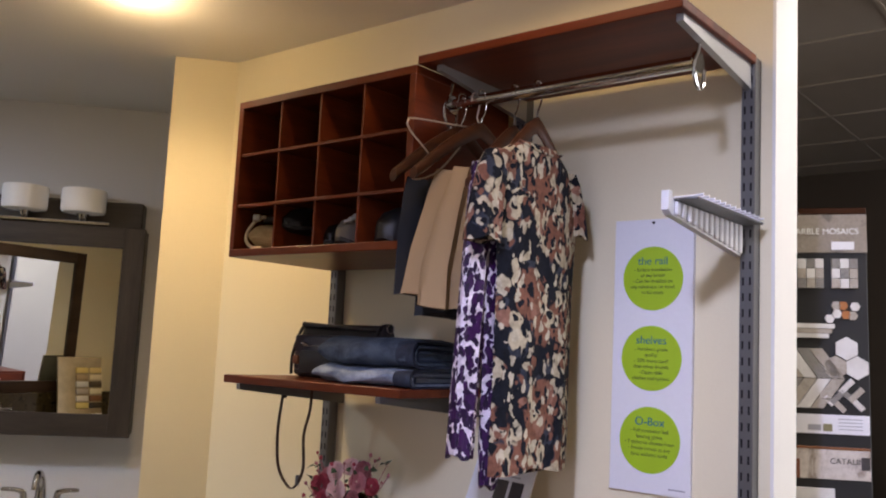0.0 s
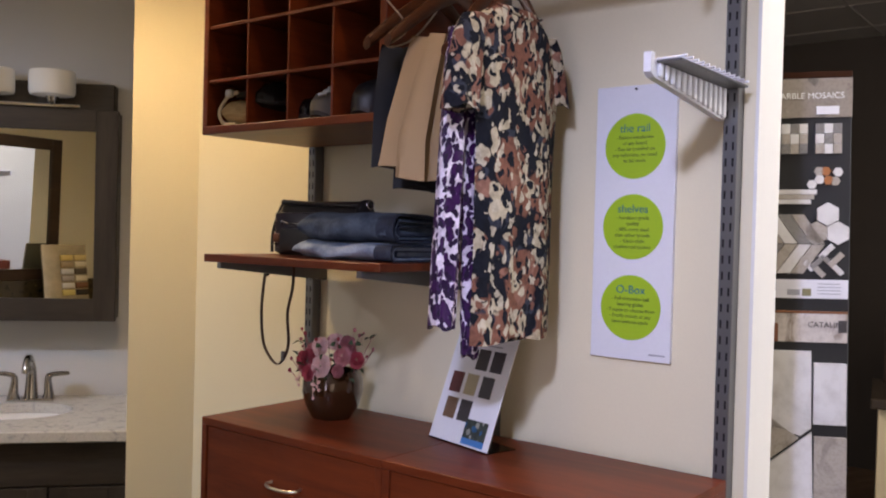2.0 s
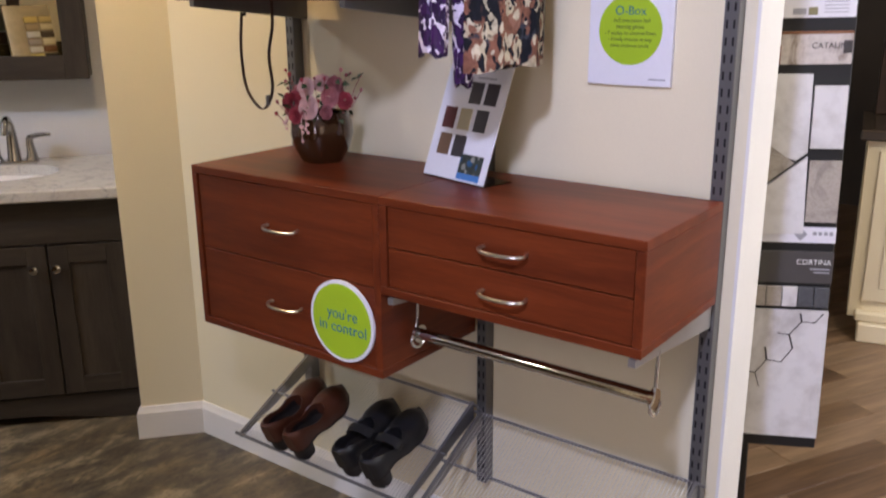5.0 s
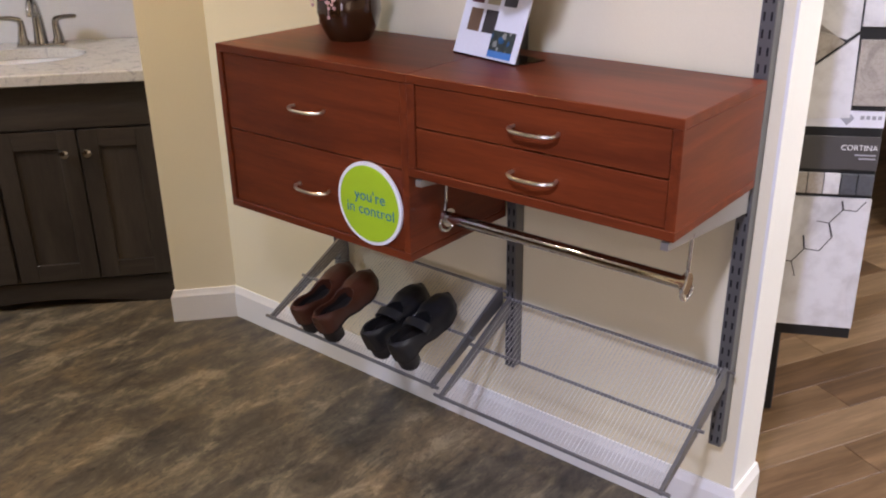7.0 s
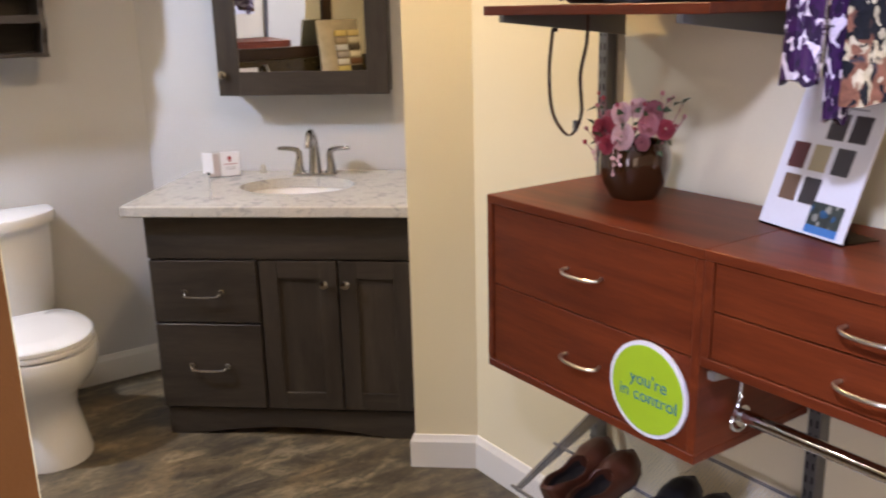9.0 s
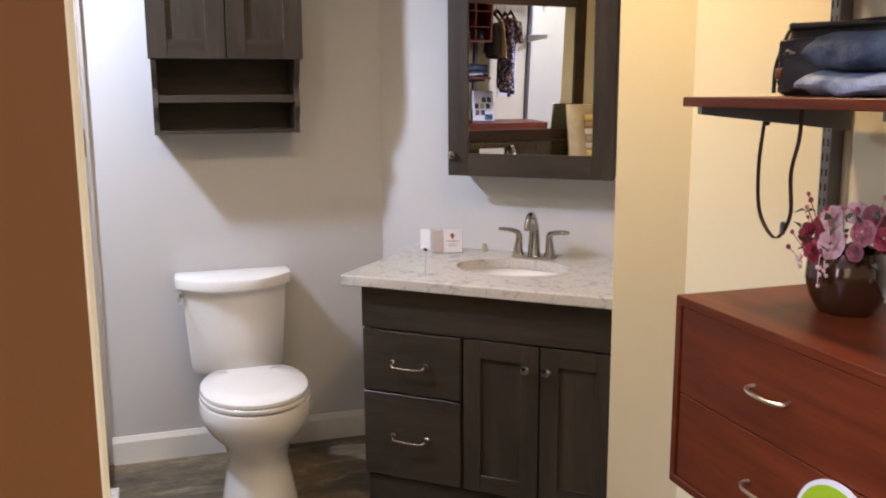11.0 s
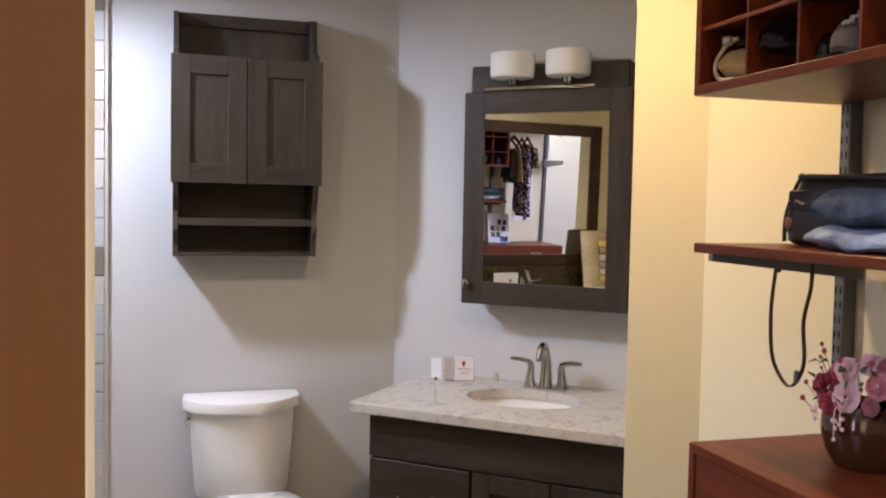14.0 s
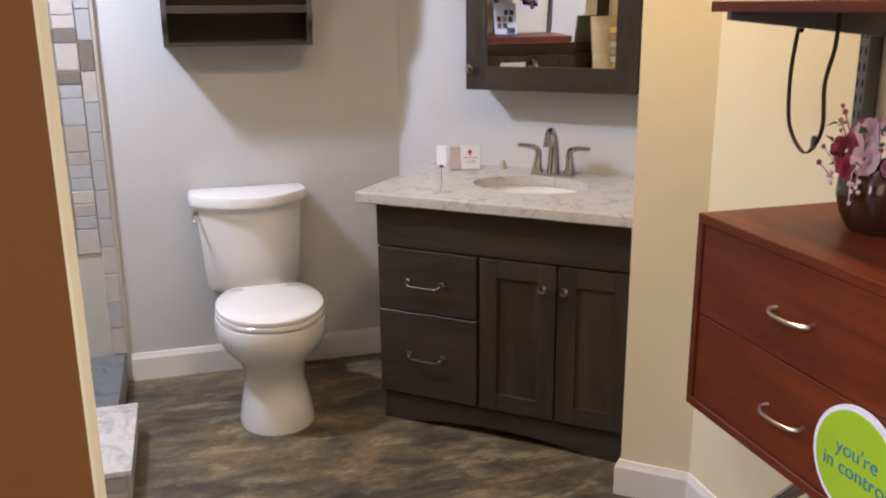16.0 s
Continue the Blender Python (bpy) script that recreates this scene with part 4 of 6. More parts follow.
part("tag", box(bmesh.new(), (-0.122, -0.075, 0.034), (-0.098, -0.066, 0.06), 0.005, 2), plain("tan_leather_patch", (0.13, 0.045, 0.018), 0.4), bag, "tan leather patch", True)
for sx in (-1, 1):
    part("piping", tube(bmesh.new(), smooth_curve([(0.143 * sx, -0.056, 0.006), (0.146 * sx, -0.052, 0.06), (0.141 * sx, -0.04, 0.11), (0.139 * sx, -0.026, 0.142), (0.139 * sx, 0.0, 0.152), (0.139 * sx, 0.022, 0.146)], 4), 0.0042, 8), M_LEATHER, bag, "raised edge piping", True)
    part("side_ring", tube(bmesh.new(), [(0.15 * sx, 0.012 * math.cos(a), 0.142 + 0.012 * math.sin(a)) for a in [2 * math.pi * k / 14 for k in range(15)]], 0.0022, 6), M_ZIP, bag, "small metal ring", True)
for k in range(6):
    bm = bmesh.new()
    bmesh.ops.create_icosphere(bm, subdivisions=1, radius=0.0028, matrix=Matrix.Translation((-0.118 + 0.004 * (k % 2), -0.069, 0.03 + 0.013 * k)))
    part("stud", bm, M_ZIP, bag, "", True)
SY = 1.49


def flat_band(pts, wide, thick):
    pts = smooth_curve(pts, 6)
    bm = bmesh.new()
    rings = []
    for i, p in enumerate(pts):
        d = (pts[min(i + 1, len(pts) - 1)] - pts[max(i - 1, 0)]).normalized()
        s = Vector((-0.15, -1, 0)).normalized()
        s = (s - d * s.dot(d)).normalized()
        n = d.cross(s)
        rings.append([p + s * wide / 2 + n * thick, p - s * wide / 2 + n * thick, p - s * wide / 2 - n * thick, p + s * wide / 2 - n * thick])
    return loft(bm, rings)


part("strap", flat_band([(-1.772, SY, 1.45), (-1.782, SY, 1.40), (-1.79, SY, 1.32), (-1.773, SY - 0.005, 1.235), (-1.725, SY - 0.01, 1.19), (-1.695, SY - 0.01, 1.195), (-1.682, SY, 1.24), (-1.688, SY, 1.32), (-1.67, SY, 1.39), (-1.668, SY, 1.452)], 0.0075, 0.0013), plain("strap_leather", (0.05, 0.026, 0.018), 0.45), bag, "", True, True)
part("strap_tab", box(bmesh.new(), (-1.777, SY - 0.007, 1.412), (-1.767, SY + 0.007, 1.446), 0.003), M_LEATHER, bag, "folded strap tab", world=True)
part("buckle", box(bmesh.new(), (-1.697, SY - 0.014, 1.196), (-1.688, SY - 0.002, 1.222), 0.003), M_STEEL, bag, "small metal buckle", world=True)


def denim(name, base, pale):
    m, t, b = nodes_of(name)
    v = coords(t)
    n1, n2 = noise_tex(t, v, 22, 5, 0.65), noise_tex(t, coords(t, (60, 420, 60)), 3, 2)
    c = ramp(t, n1, [(0.38, base), (0.62, pale)])
    c2 = ramp(t, n2, [(0.35, (0.75, 0.75, 0.78)), (0.6, (1.05, 1.05, 1.05))])
    mul = t.nodes.new("ShaderNodeMix")
    mul.data_type, mul.blend_type = "RGBA", "MULTIPLY"
    mul.inputs[0].default_value = 1.0
    t.links.new(c, mul.inputs[6])
    t.links.new(c2, mul.inputs[7])
    t.links.new(mul.outputs[2], b.inputs["Base Color"])
    b.inputs["Roughness"].default_value = 0.9
    bumped(t, b, n2, 0.5, 0.001)
    return m


def folded(name, label, x0, x1, y0, y1, z, h, mat, seed, end_mat):
    """Folded jeans: a soft stack of cloth folded at the front, its layers open at one end."""
    ob = thing(name, label, "jeans", pose((x0 + x1) / 2, (y0 + y1) / 2, z), "folded jeans")
    wx, wy = x1 - x0, y1 - y0
    bm = bmesh.new()
    rings = []
    for i in range(19):
        u = i / 18
        puff = 0.62 + 0.38 * math.sin(math.pi / 2 * min(1, u * 6.0 + 0.02)) ** 0.6 - 0.12 * u * u
        r = []
        for j in range(26):
            a = 2 * math.pi * j / 26
            cy = math.copysign(abs(math.cos(a)) ** 0.55, math.cos(a)) * wy / 2 * (0.94 + 0.05 * math.sin(3 * u + seed))
            cz = math.copysign(abs(math.sin(a)) ** 0.75, math.sin(a))
            zc = max(0.0005, h / 2 + cz * h / 2 * puff - (1 - puff) * h * 0.3)
            wrinkle = 0.0022 * math.sin(5 * a + 11 * u + seed) + 0.0018 * math.sin(23 * u + 2 * a + seed) + 0.004 * math.sin(8 * u + seed)
            r.append((-wx / 2 + (wx - 0.022) * u, cy + wrinkle, zc + (wrinkle if zc > 0.005 else 0)))
        rings.append(r)
    loft(bm, rings)
    part("fold", bm, mat, ob, "", True)
    for k in range(3):
        hz, th = h * (0.45 - 0.135 * k), h * 0.062
        front = -wy / 2 * 0.97 + 0.007 + 0.016 * k
        mid_z = h * (0.47 - 0.03 * k)
        rows = []
        for xx, grow in ((wx / 2 - 0.05, 0.9), (wx / 2 - 0.02, 0.97), (wx / 2 - 0.006 * k, 1.0 + 0.02 * math.sin(seed + k))):
            outer, inner = [], []
            for i in range(13):
                a = math.pi / 2 + math.pi * i / 12
                outer.append((xx, front + hz * 0.9 + hz * 0.9 * math.cos(a), mid_z + hz * grow * math.sin(a)))
                inner.append((xx, front + hz * 0.9 + (hz * 0.9 - th) * math.cos(a), mid_z + (hz * grow - th) * math.sin(a)))
            back = wy / 2 - 0.03
            rows.append([(xx, back, mid_z + hz * grow * 0.8)] + outer + [(xx, back, mid_z - hz * grow * 0.9), (xx, back, mid_z - hz * grow * 0.9 + th)] + inner[::-1] + [(xx, back, mid_z + hz * grow * 0.8 - th)])
        part("hem", loft(bmesh.new(), rows), mat if k == 1 else end_mat, ob, "darker rolled end", True)
    return ob


M_INDIGO = denim("indigo_denim", (0.010, 0.015, 0.028), (0.03, 0.042, 0.07))
folded("folded_jeans", "light blue folded denim jeans on the shelf", -1.50, -1.20, 1.325, 1.60, 1.4725, 0.042, denim("light_denim", (0.17, 0.22, 0.30), (0.34, 0.40, 0.48)), 1, M_INDIGO)
folded("folded_jeans", "mid-blue folded denim jeans on top of a paler pair", -1.49, -1.20, 1.33, 1.60, 1.514, 0.068, denim("mid_denim", (0.032, 0.046, 0.072), (0.085, 0.115, 0.155)), 2, M_INDIGO)


# hanging clothes
M_HANGER = wood("walnut_hanger", (0.045, 0.016, 0.007), (0.11, 0.04, 0.016), 0.35, "y", 8, 6)
RODZ, RODY = 2.112, 1.42


def hanger(x, y, low_z, half, label, drop=0.10, wood_mat=None, swing=0):
    ob = thing("clothes_hanger", label, "hanger", pose(x, y, RODZ), "clothes hangers")
    r = 0.0165
    hook = [(0, -r * 1.0, -0.004), (0, -r * 0.75, r * 0.8), (0, 0, r + 0.001), (0, r * 0.8, r * 0.7), (0, r, 0.0), (0, r * 0.6, -0.03), (0, 0, -0.05), (0, 0, low_z + drop - RODZ)]
    part("hook", tube(bmesh.new(), smooth_curve(hook, 5), 0.0019, 8), M_CHROME, ob, "chrome wire hook", True)
    bm = bmesh.new()
    rings = []
    for i in range(21):
        u = -1 + 2 * i / 20
        yy, zz = u * half, low_z + drop * (1 - abs(u) ** 1.25) - RODZ
        th = 0.006 + 0.004 * abs(u)
        hh = 0.019 - 0.006 * abs(u) ** 2
        rings.append([(th * math.cos(a), yy, zz + hh * math.sin(a)) for a in [2 * math.pi * k / 10 for k in range(10)]])
    loft(bm, rings)
    part("shoulder", bm, wood_mat or M_HANGER, ob, "", True)
    return ob


def wire_hanger(x, y, z):
    ob = thing("clothes_hanger", "pale wire hanger on the chrome rod", "hanger", pose(x, y, RODZ), "clothes hangers")
    r = 0.0165
    pts = [(0, -r, -0.004), (0, -r * 0.75, r * 0.8), (0, 0, r + 0.001), (0, r * 0.8, r * 0.7), (0, r, 0.0), (0, r * 0.4, -0.035), (0, 0, -0.06), (0.006, -0.2, -0.088), (0.01, -0.232, -0.10), (0.008, -0.222, -0.118), (0, -0.14, -0.165), (0, -0.2, -0.212), (0.004, -0.12, -0.18), (0, 0.0, -0.06)]
    part("wire", tube(bmesh.new(), smooth_curve(pts, 5), 0.0019, 6), plain("pale_wire", (0.62, 0.5, 0.38), 0.35, 0.5), ob, "", True)


def cloth(rows, x, thick, folds, seed, n=44, pleats=0.0):
    """Hanging cloth as a thin closed skin; rows: (z, y0, y1) from the hem up."""
    rnd = random.Random(seed)
    ph = [rnd.uniform(0, 6.28) for _ in range(4)]
    fine = []
    for (za, a0, a1), (zb, b0, b1) in zip(rows, rows[1:]):
        for k in range(5):
            t = k / 5
            fine.append((za + (zb - za) * t, a0 + (b0 - a0) * t, a1 + (b1 - a1) * t))
    fine.append(rows[-1])
    rings = []
    for z, y0, y1 in fine:
        r = []
        low = min(1.0, max(0.15, (rows[-1][0] - z) / (rows[-1][0] - rows[0][0] + 1e-6)))
        for i in range(n):
            side = 1 if i < n // 2 else -1
            u = i / (n // 2 - 1) if side == 1 else (n - 1 - i) / (n // 2 - 1)
            y = y0 + (y1 - y0) * u
            edge = math.sin(math.pi * u) ** 0.5 if 0 < u < 1 else 0.0
            rip = folds * low * (math.sin(13 * u + ph[0] + 2 * z) * 0.6 + math.sin(29 * u + ph[1] - 3 * z) * 0.3 + math.sin(6 * u + ph[2] + 9 * z) * 0.4)
            if pleats:
                rip = folds * (0.35 + 0.65 * low) * (2 * abs((u * pleats + ph[0]) % 2 - 1) - 1 + 0.25 * math.sin(11 * u + ph[1]))
            hem = 0.006 * math.sin(9 * u + ph[3]) if z == rows[0][0] else 0.0
            r.append((x + side * thick / 2 * edge + rip, y, z + hem))
        rings.append(r)
    bm = bmesh.new()
    loft(bm, rings)
    return bm


M_FLORAL = spotted("floral_print_cloth", (0.010, 0.011, 0.017), [(24, 0.38, (0.036, 0.041, 0.058), 2.0, 0.8), (10.5, 0.43, (0.20, 0.088, 0.058), 31.0, 0.85), (19, 0.30, (0.27, 0.135, 0.095), 5.0, 0.8), (25, 0.345, (0.47, 0.40, 0.28), 9.0, 0.7), (33, 0.30, (0.010, 0.011, 0.016), 13.0, 0.8), (46, 0.33, (0.50, 0.44, 0.33), 17.0, 0.6), (30, 0.20, (0.20, 0.09, 0.06), 21.0, 0.8), (62, 0.30, (0.010, 0.011, 0.017), 25.0, 0.6)], 0.9, 0.8)
M_PURPLE = spotted("purple_leaf_print_cloth", (0.74, 0.66, 0.74), [(66, 0.55, (0.040, 0.008, 0.062), 1.0, 0.6), (80, 0.42, (0.018, 0.006, 0.032), 5.0, 0.6)], 0.42, 0.6)
SHX = -0.952
shirt = thing("floral_shirt", "short-sleeved brown, cream and navy floral shirt on a wooden hanger", "shirt", pose(SHX, RODY - 0.01, 1.95), "hanging clothes")
part("body", cloth([(1.328, 1.292, 1.565), (1.50, 1.302, 1.572), (1.70, 1.30, 1.578), (1.82, 1.285, 1.585), (1.90, 1.262, 1.572), (1.945, 1.26, 1.555), (1.968, 1.31, 1.52), (1.985, 1.335, 1.495)], SHX, 0.05, 0.009, 3), M_FLORAL, shirt, "", True, True)
bm = cloth([(1.772, 1.192, 1.292), (1.85, 1.205, 1.30), (1.92, 1.225, 1.31), (1.952, 1.25, 1.32)], SHX, 0.05, 0.006, 8, 28)
part("sleeve", bm, M_FLORAL, shirt, "", True, True)
part("sleeve", cloth([(1.818, 1.555, 1.612), (1.87, 1.55, 1.60), (1.93, 1.535, 1.575), (1.952, 1.525, 1.55)], SHX, 0.045, 0.005, 9, 28), M_FLORAL, shirt, "", True, True)
part("neckband", tube(bmesh.new(), smooth_curve([(SHX + 0.012, 1.335, 1.984), (SHX + 0.024, 1.37, 1.974), (SHX + 0.027, 1.415, 1.970), (SHX + 0.024, 1.46, 1.974), (SHX + 0.012, 1.495, 1.984)], 4), 0.003, 6), M_FLORAL, shirt, "", True, True)
top2 = thing("purple_top", "long-sleeved purple leaf print top hanging behind the floral shirt", "shirt", pose(-1.01, RODY - 0.01, 1.95), "hanging clothes")
part("body", cloth([(1.36, 1.335, 1.52), (1.60, 1.33, 1.53), (1.85, 1.30, 1.54), (1.925, 1.29, 1.53), (1.955, 1.34, 1.48)], -1.01, 0.035, 0.008, 5), M_PURPLE, top2, "", True, True)
part("sleeve", cloth([(1.358, 1.236, 1.288), (1.55, 1.244, 1.305), (1.75, 1.252, 1.33), (1.88, 1.26, 1.335), (1.935, 1.27, 1.34)], -1.0, 0.045, 0.007, 6, 32), M_PURPLE, top2, "", True, True)
part("sleeve", cloth([(1.297, 1.318, 1.352), (1.45, 1.31, 1.36), (1.62, 1.30, 1.37), (1.80, 1.30, 1.39)], -0.985, 0.03, 0.005, 7, 28), M_PURPLE, top2, "", True, True)
tan = thing("tan_trousers", "tan trousers folded over a wooden hanger", "trousers", pose(-1.09, RODY, 1.93), "hanging clothes")
M_TAN = plain("tan_cotton", (0.40, 0.27, 0.14), 0.85, vary=0.1, grain=400, bump=0.3)
M_CHARCOAL = plain("charcoal_cotton", (0.02, 0.021, 0.024), 0.85, vary=0.2, grain=400, bump=0.3)
part("leg", cloth([(1.645, 1.222, 1.50), (1.72, 1.225, 1.50), (1.84, 1.264, 1.49), (1.92, 1.298, 1.47), (1.94, 1.31, 1.46)], -1.078, 0.024, 0.017, 11, 60, 7.0), M_TAN, tan, "", True, True)
part("leg", cloth([(1.662, 1.212, 1.49), (1.76, 1.232, 1.49), (1.89, 1.275, 1.47), (1.935, 1.295, 1.46)], -1.112, 0.02, 0.014, 12, 60, 5.0), M_TAN, tan, "", True, True)
for k, (xx, z0, y0) in enumerate(((-1.137, 1.63, 1.272), (-1.162, 1.668, 1.232))):
    tr = thing("dark_trousers", "charcoal trousers folded over a hanger", "trousers", pose(xx, RODY, 1.93), "hanging clothes")
    part("leg", cloth([(z0, y0, 1.51), (z0 + 0.12, y0 + 0.002, 1.51), (1.88, y0 + 0.012, 1.50), (1.915, y0 + 0.02, 1.49)], xx, 0.024, 0.006, 13 + k), M_CHARCOAL, tr, "", True, True)
hanger(SHX, RODY - 0.005, 1.90, 0.15, "dark wooden hanger carrying the floral shirt", 0.135)
hanger(-1.01, RODY - 0.005, 1.89, 0.15, "dark wooden hanger carrying the purple top", 0.135)
hanger(-1.095, RODY - 0.01, 1.905, 0.215, "dark wooden hanger with tan trousers", 0.135)
hanger(-1.15, RODY - 0.01, 1.905, 0.215, "dark wooden hanger with charcoal trousers", 0.135)
wire_hanger(-1.12, RODY, RODZ)

# tie rack on the standard
rack = thing("tie_rack", "white pull-out tie rack with chrome pins on the standard", "tie rack", pose(-0.615, CLOSET_Y - 0.036, 1.80))
M_RACK = plain("white_plastic", (0.72, 0.72, 0.74), 0.4, vary=0.03)
bm = bmesh.new()
prism(bm, [(1.654, 1.7750), (1.654, 1.8300), (1.33, 1.8440), (1.33, 1.8540), (1.316, 1.8540), (1.316, 1.8200), (1.33, 1.8120)], "x", -0.622, -0.608)
part("arm", bm, M_RACK, rack, "", world=True)
part("rail", box(bmesh.new(), (-0.6075, 1.335, 1.8380), (-0.563, 1.655, 1.8425), 0.001), M_STEEL, rack, "", world=True)
for i in range(13):
    y = 1.345 + i * 0.0245
    part("pin", tube(bmesh.new(), [(-0.622, y, 1.8440), (-0.575, y, 1.8460), (-0.557, y, 1.8470)], 0.0026, 6), M_RACK, rack, "", True, True)


for i in range(13):
    y = 1.345 + i * 0.0245
    part("tooth", box(bmesh.new(), (-0.6074, y - 0.007, 1.7775 + (1.654 - y) * 0.114), (-0.601, y + 0.007, 1.8375), 0.002), M_RACK, rack, "", False, True)


# slanted shoe shelves
M_WIRE = plain("bright_coated_wire", (0.46, 0.45, 0.42), 0.55, 0.0, vary=0.05)
M_SHELFBAR = plain("dull_steel_bar", (0.2, 0.195, 0.19), 0.4, 0.6, vary=0.1)
def shoe_shelf(x0, x1, zb, zf, label):
    ob = thing("shoe_shelf", label, "shoe shelf", pose(x0, 1.655, 0.45), "slanted shoe shelves")
    yb, yf = 1.655, 1.372
    for x in (x0, x1):
        bm = bmesh.new()
        prism(bm, [(yb, zb + 0.005), (yb, zb - 0.042), (yf, zf - 0.012), (yf, zf + 0.003)], "x", x - 0.004, x + 0.004)
        part("side_bracket", bm, M_SHELFBAR, ob, world=True)
    for k, (t, r) in enumerate(((0.0, 0.004), (0.5, 0.004), (1.0, 0.0045))):
        y, z = yb + (yf - yb) * t, zb + (zf - zb) * t
        part("cross_rod", tube(bmesh.new(), [(x0 - 0.02, y, z - 0.004), (x1 + 0.02, y, z - 0.004)], r, 8), M_SHELFBAR, ob, "", True, True)
    bm = bmesh.new()
    n = int((x1 - x0) / 0.0095)
    for i in range(1, n):
        x = x0 + (x1 - x0) * i / n
        tube(bm, [(x, yb, zb + 0.001), (x, yf + 0.01, zf + 0.006), (x, yf - 0.003, zf - 0.004)], 0.0008, 4)
    tagged(part("wire_grid", bm, M_WIRE, ob, "close parallel steel wires", False, True), kind="stuff")


shoe_shelf(-1.765, -1.187, 0.453, 0.309, "slanted steel wire shoe shelf holding two pairs of shoes")
shoe_shelf(-1.160, -0.590, 0.436, 0.288, "empty slanted steel wire shoe shelf")


def shoe(name, label, m, upper, sole, inside, heel=0.045, length=0.245, width=0.082, strap=False):
    """Low-cut shoe: local x from heel to toe, z up from the sole; an oval mouth is cut in an arched upper."""
    ob = thing(name, label, "shoe", m, "shoes")

    def along(table, u):
        for (a, p), (b, q) in zip(table, table[1:]):
            if u <= b:
                k = (u - a) / (b - a)
                k = k * k * (3 - 2 * k)
                return p + (q - p) * k
        return table[-1][1]

    WID = [(0.0, 0.30), (0.03, 0.55), (0.10, 0.70), (0.35, 0.72), (0.55, 0.88), (0.70, 1.0), (0.82, 0.93), (0.93, 0.62), (0.985, 0.3), (1.0, 0.1)]
    TOP = [(0.0, 0.056), (0.12, 0.054), (0.35, 0.042), (0.55, 0.044), (0.70, 0.044), (0.88, 0.036), (1.0, 0.014)]
    LIFT = [(0.0, heel), (0.22, heel * 0.95), (0.5, heel * 0.3), (0.66, 0.0), (0.9, 0.0), (1.0, 0.006)]
    stations = [0.0, 0.012, 0.03, 0.06] + [0.1 + 0.04 * i for i in range(20)] + [0.90, 0.94, 0.97, 0.99, 1.0]
    rings, soles, inner = [], [], []
    for u in stations:
        x, hw, h, l = u * length, along(WID, u) * width / 2, along(TOP, u), along(LIFT, u)
        q = 1 - ((u - 0.325) / 0.295) ** 2
        mouth = hw * 0.86 * math.sqrt(q) if q > 0 else 0.0
        stop = math.acos(min(1.0, (mouth / hw) ** (1 / 0.62)))
        left = []
        for k in range(8):
            a = stop * k / 7
            left.append((x, -hw * math.cos(a) ** 0.62 * (1 + 0.05 * math.sin(2 * a)), l + h * math.sin(a) ** 0.8))
        rim = left[-1][2]
        deep = l + 0.009 if mouth > 0.004 else rim - 0.002
        walls = [(x, -mouth * 0.93, rim - 0.0015), (x, -mouth * 0.9, (rim + deep) / 2), (x, -mouth * 0.82, deep)]
        half = left + walls
        full = half + [(x, 0.0, deep)] + [(p[0], -p[1], p[2]) for p in half[::-1]]
        rings.append(full)
        if mouth > 0.004:
            inner.append([(p[0], p[1] * 0.975, p[2] + 0.0008) for p in full[9:14]])
        soles.append([(x, -hw * 1.02, l - 0.005), (x, hw * 1.02, l - 0.005), (x, hw * 1.02, l + 0.001), (x, -hw * 1.02, l + 0.001)])
    part("upper", loft(bmesh.new(), rings), upper, ob, "", True)
    part("lining", loft(bmesh.new(), inner, False, False), inside, ob, "dark inner lining", True)
    part("sole", loft(bmesh.new(), soles), sole, ob)
    n = 16
    hl = [ring(0.030, 0, -0.006, 0.024, 0.024, n, 0.8), ring(0.031, 0, heel * 0.5, 0.026, 0.024, n, 0.8), ring(0.034, 0, heel - 0.004, 0.033, 0.029, n, 0.8)]
    part("heel", loft(bmesh.new(), hl), sole, ob, "", True)
    if strap:
        rows = []
        for du in (-0.012, 0.012):
            lo_, hi_ = [], []
            for k in range(13):
                a = math.pi * k / 12
                y, z = -width * 0.40 * math.cos(a), 0.040 + 0.024 * math.sin(a) ** 0.7
                lo_.append((0.40 * length + du, y, z))
                hi_.append((0.40 * length + du, y * 1.04, z + 0.003))
            rows.append(lo_ + hi_[::-1])
        part("strap", loft(bmesh.new(), rows), upper, ob, "broad leather strap", True)
    return ob


M_BROWNSHOE = plain("brown_leather", (0.08, 0.023, 0.010), 0.42, vary=0.25, scale=25, bump=0.2)
M_BLACKSHOE = plain("black_leather", (0.010, 0.010, 0.011), 0.42, vary=0.2, scale=25, bump=0.2)
M_SOLE = plain("dark_sole", (0.014, 0.011, 0.01), 0.6)
SLOPE = math.degrees(math.atan2(0.144, 0.283))
for x, who in ((-1.612, 0), (-1.53, 0), (-1.366, 1), (-1.276, 1)):
    y0, off = (1.371, 0.006) if who else (1.362, 0.006)
    z0 = 0.309 + (1.372 - y0) * -0.509 + off
    shoe("court_shoe" if who == 0 else "strap_shoe", "brown leather low-heeled court shoe on the slanted shelf" if who == 0 else "black leather strap shoe with a block heel on the slanted shelf", Matrix.Translation((x, y0, z0)) @ Matrix.Rotation(radians(90 + (6 if who else 9)), 4, "Z") @ Matrix.Rotation(radians(-SLOPE), 4, "Y") @ Matrix.Diagonal((1.0, 1.12, 1.16, 1)), M_BROWNSHOE if who == 0 else M_BLACKSHOE, M_SOLE, M_SOLE, 0.034, 0.24, 0.08, who == 1)

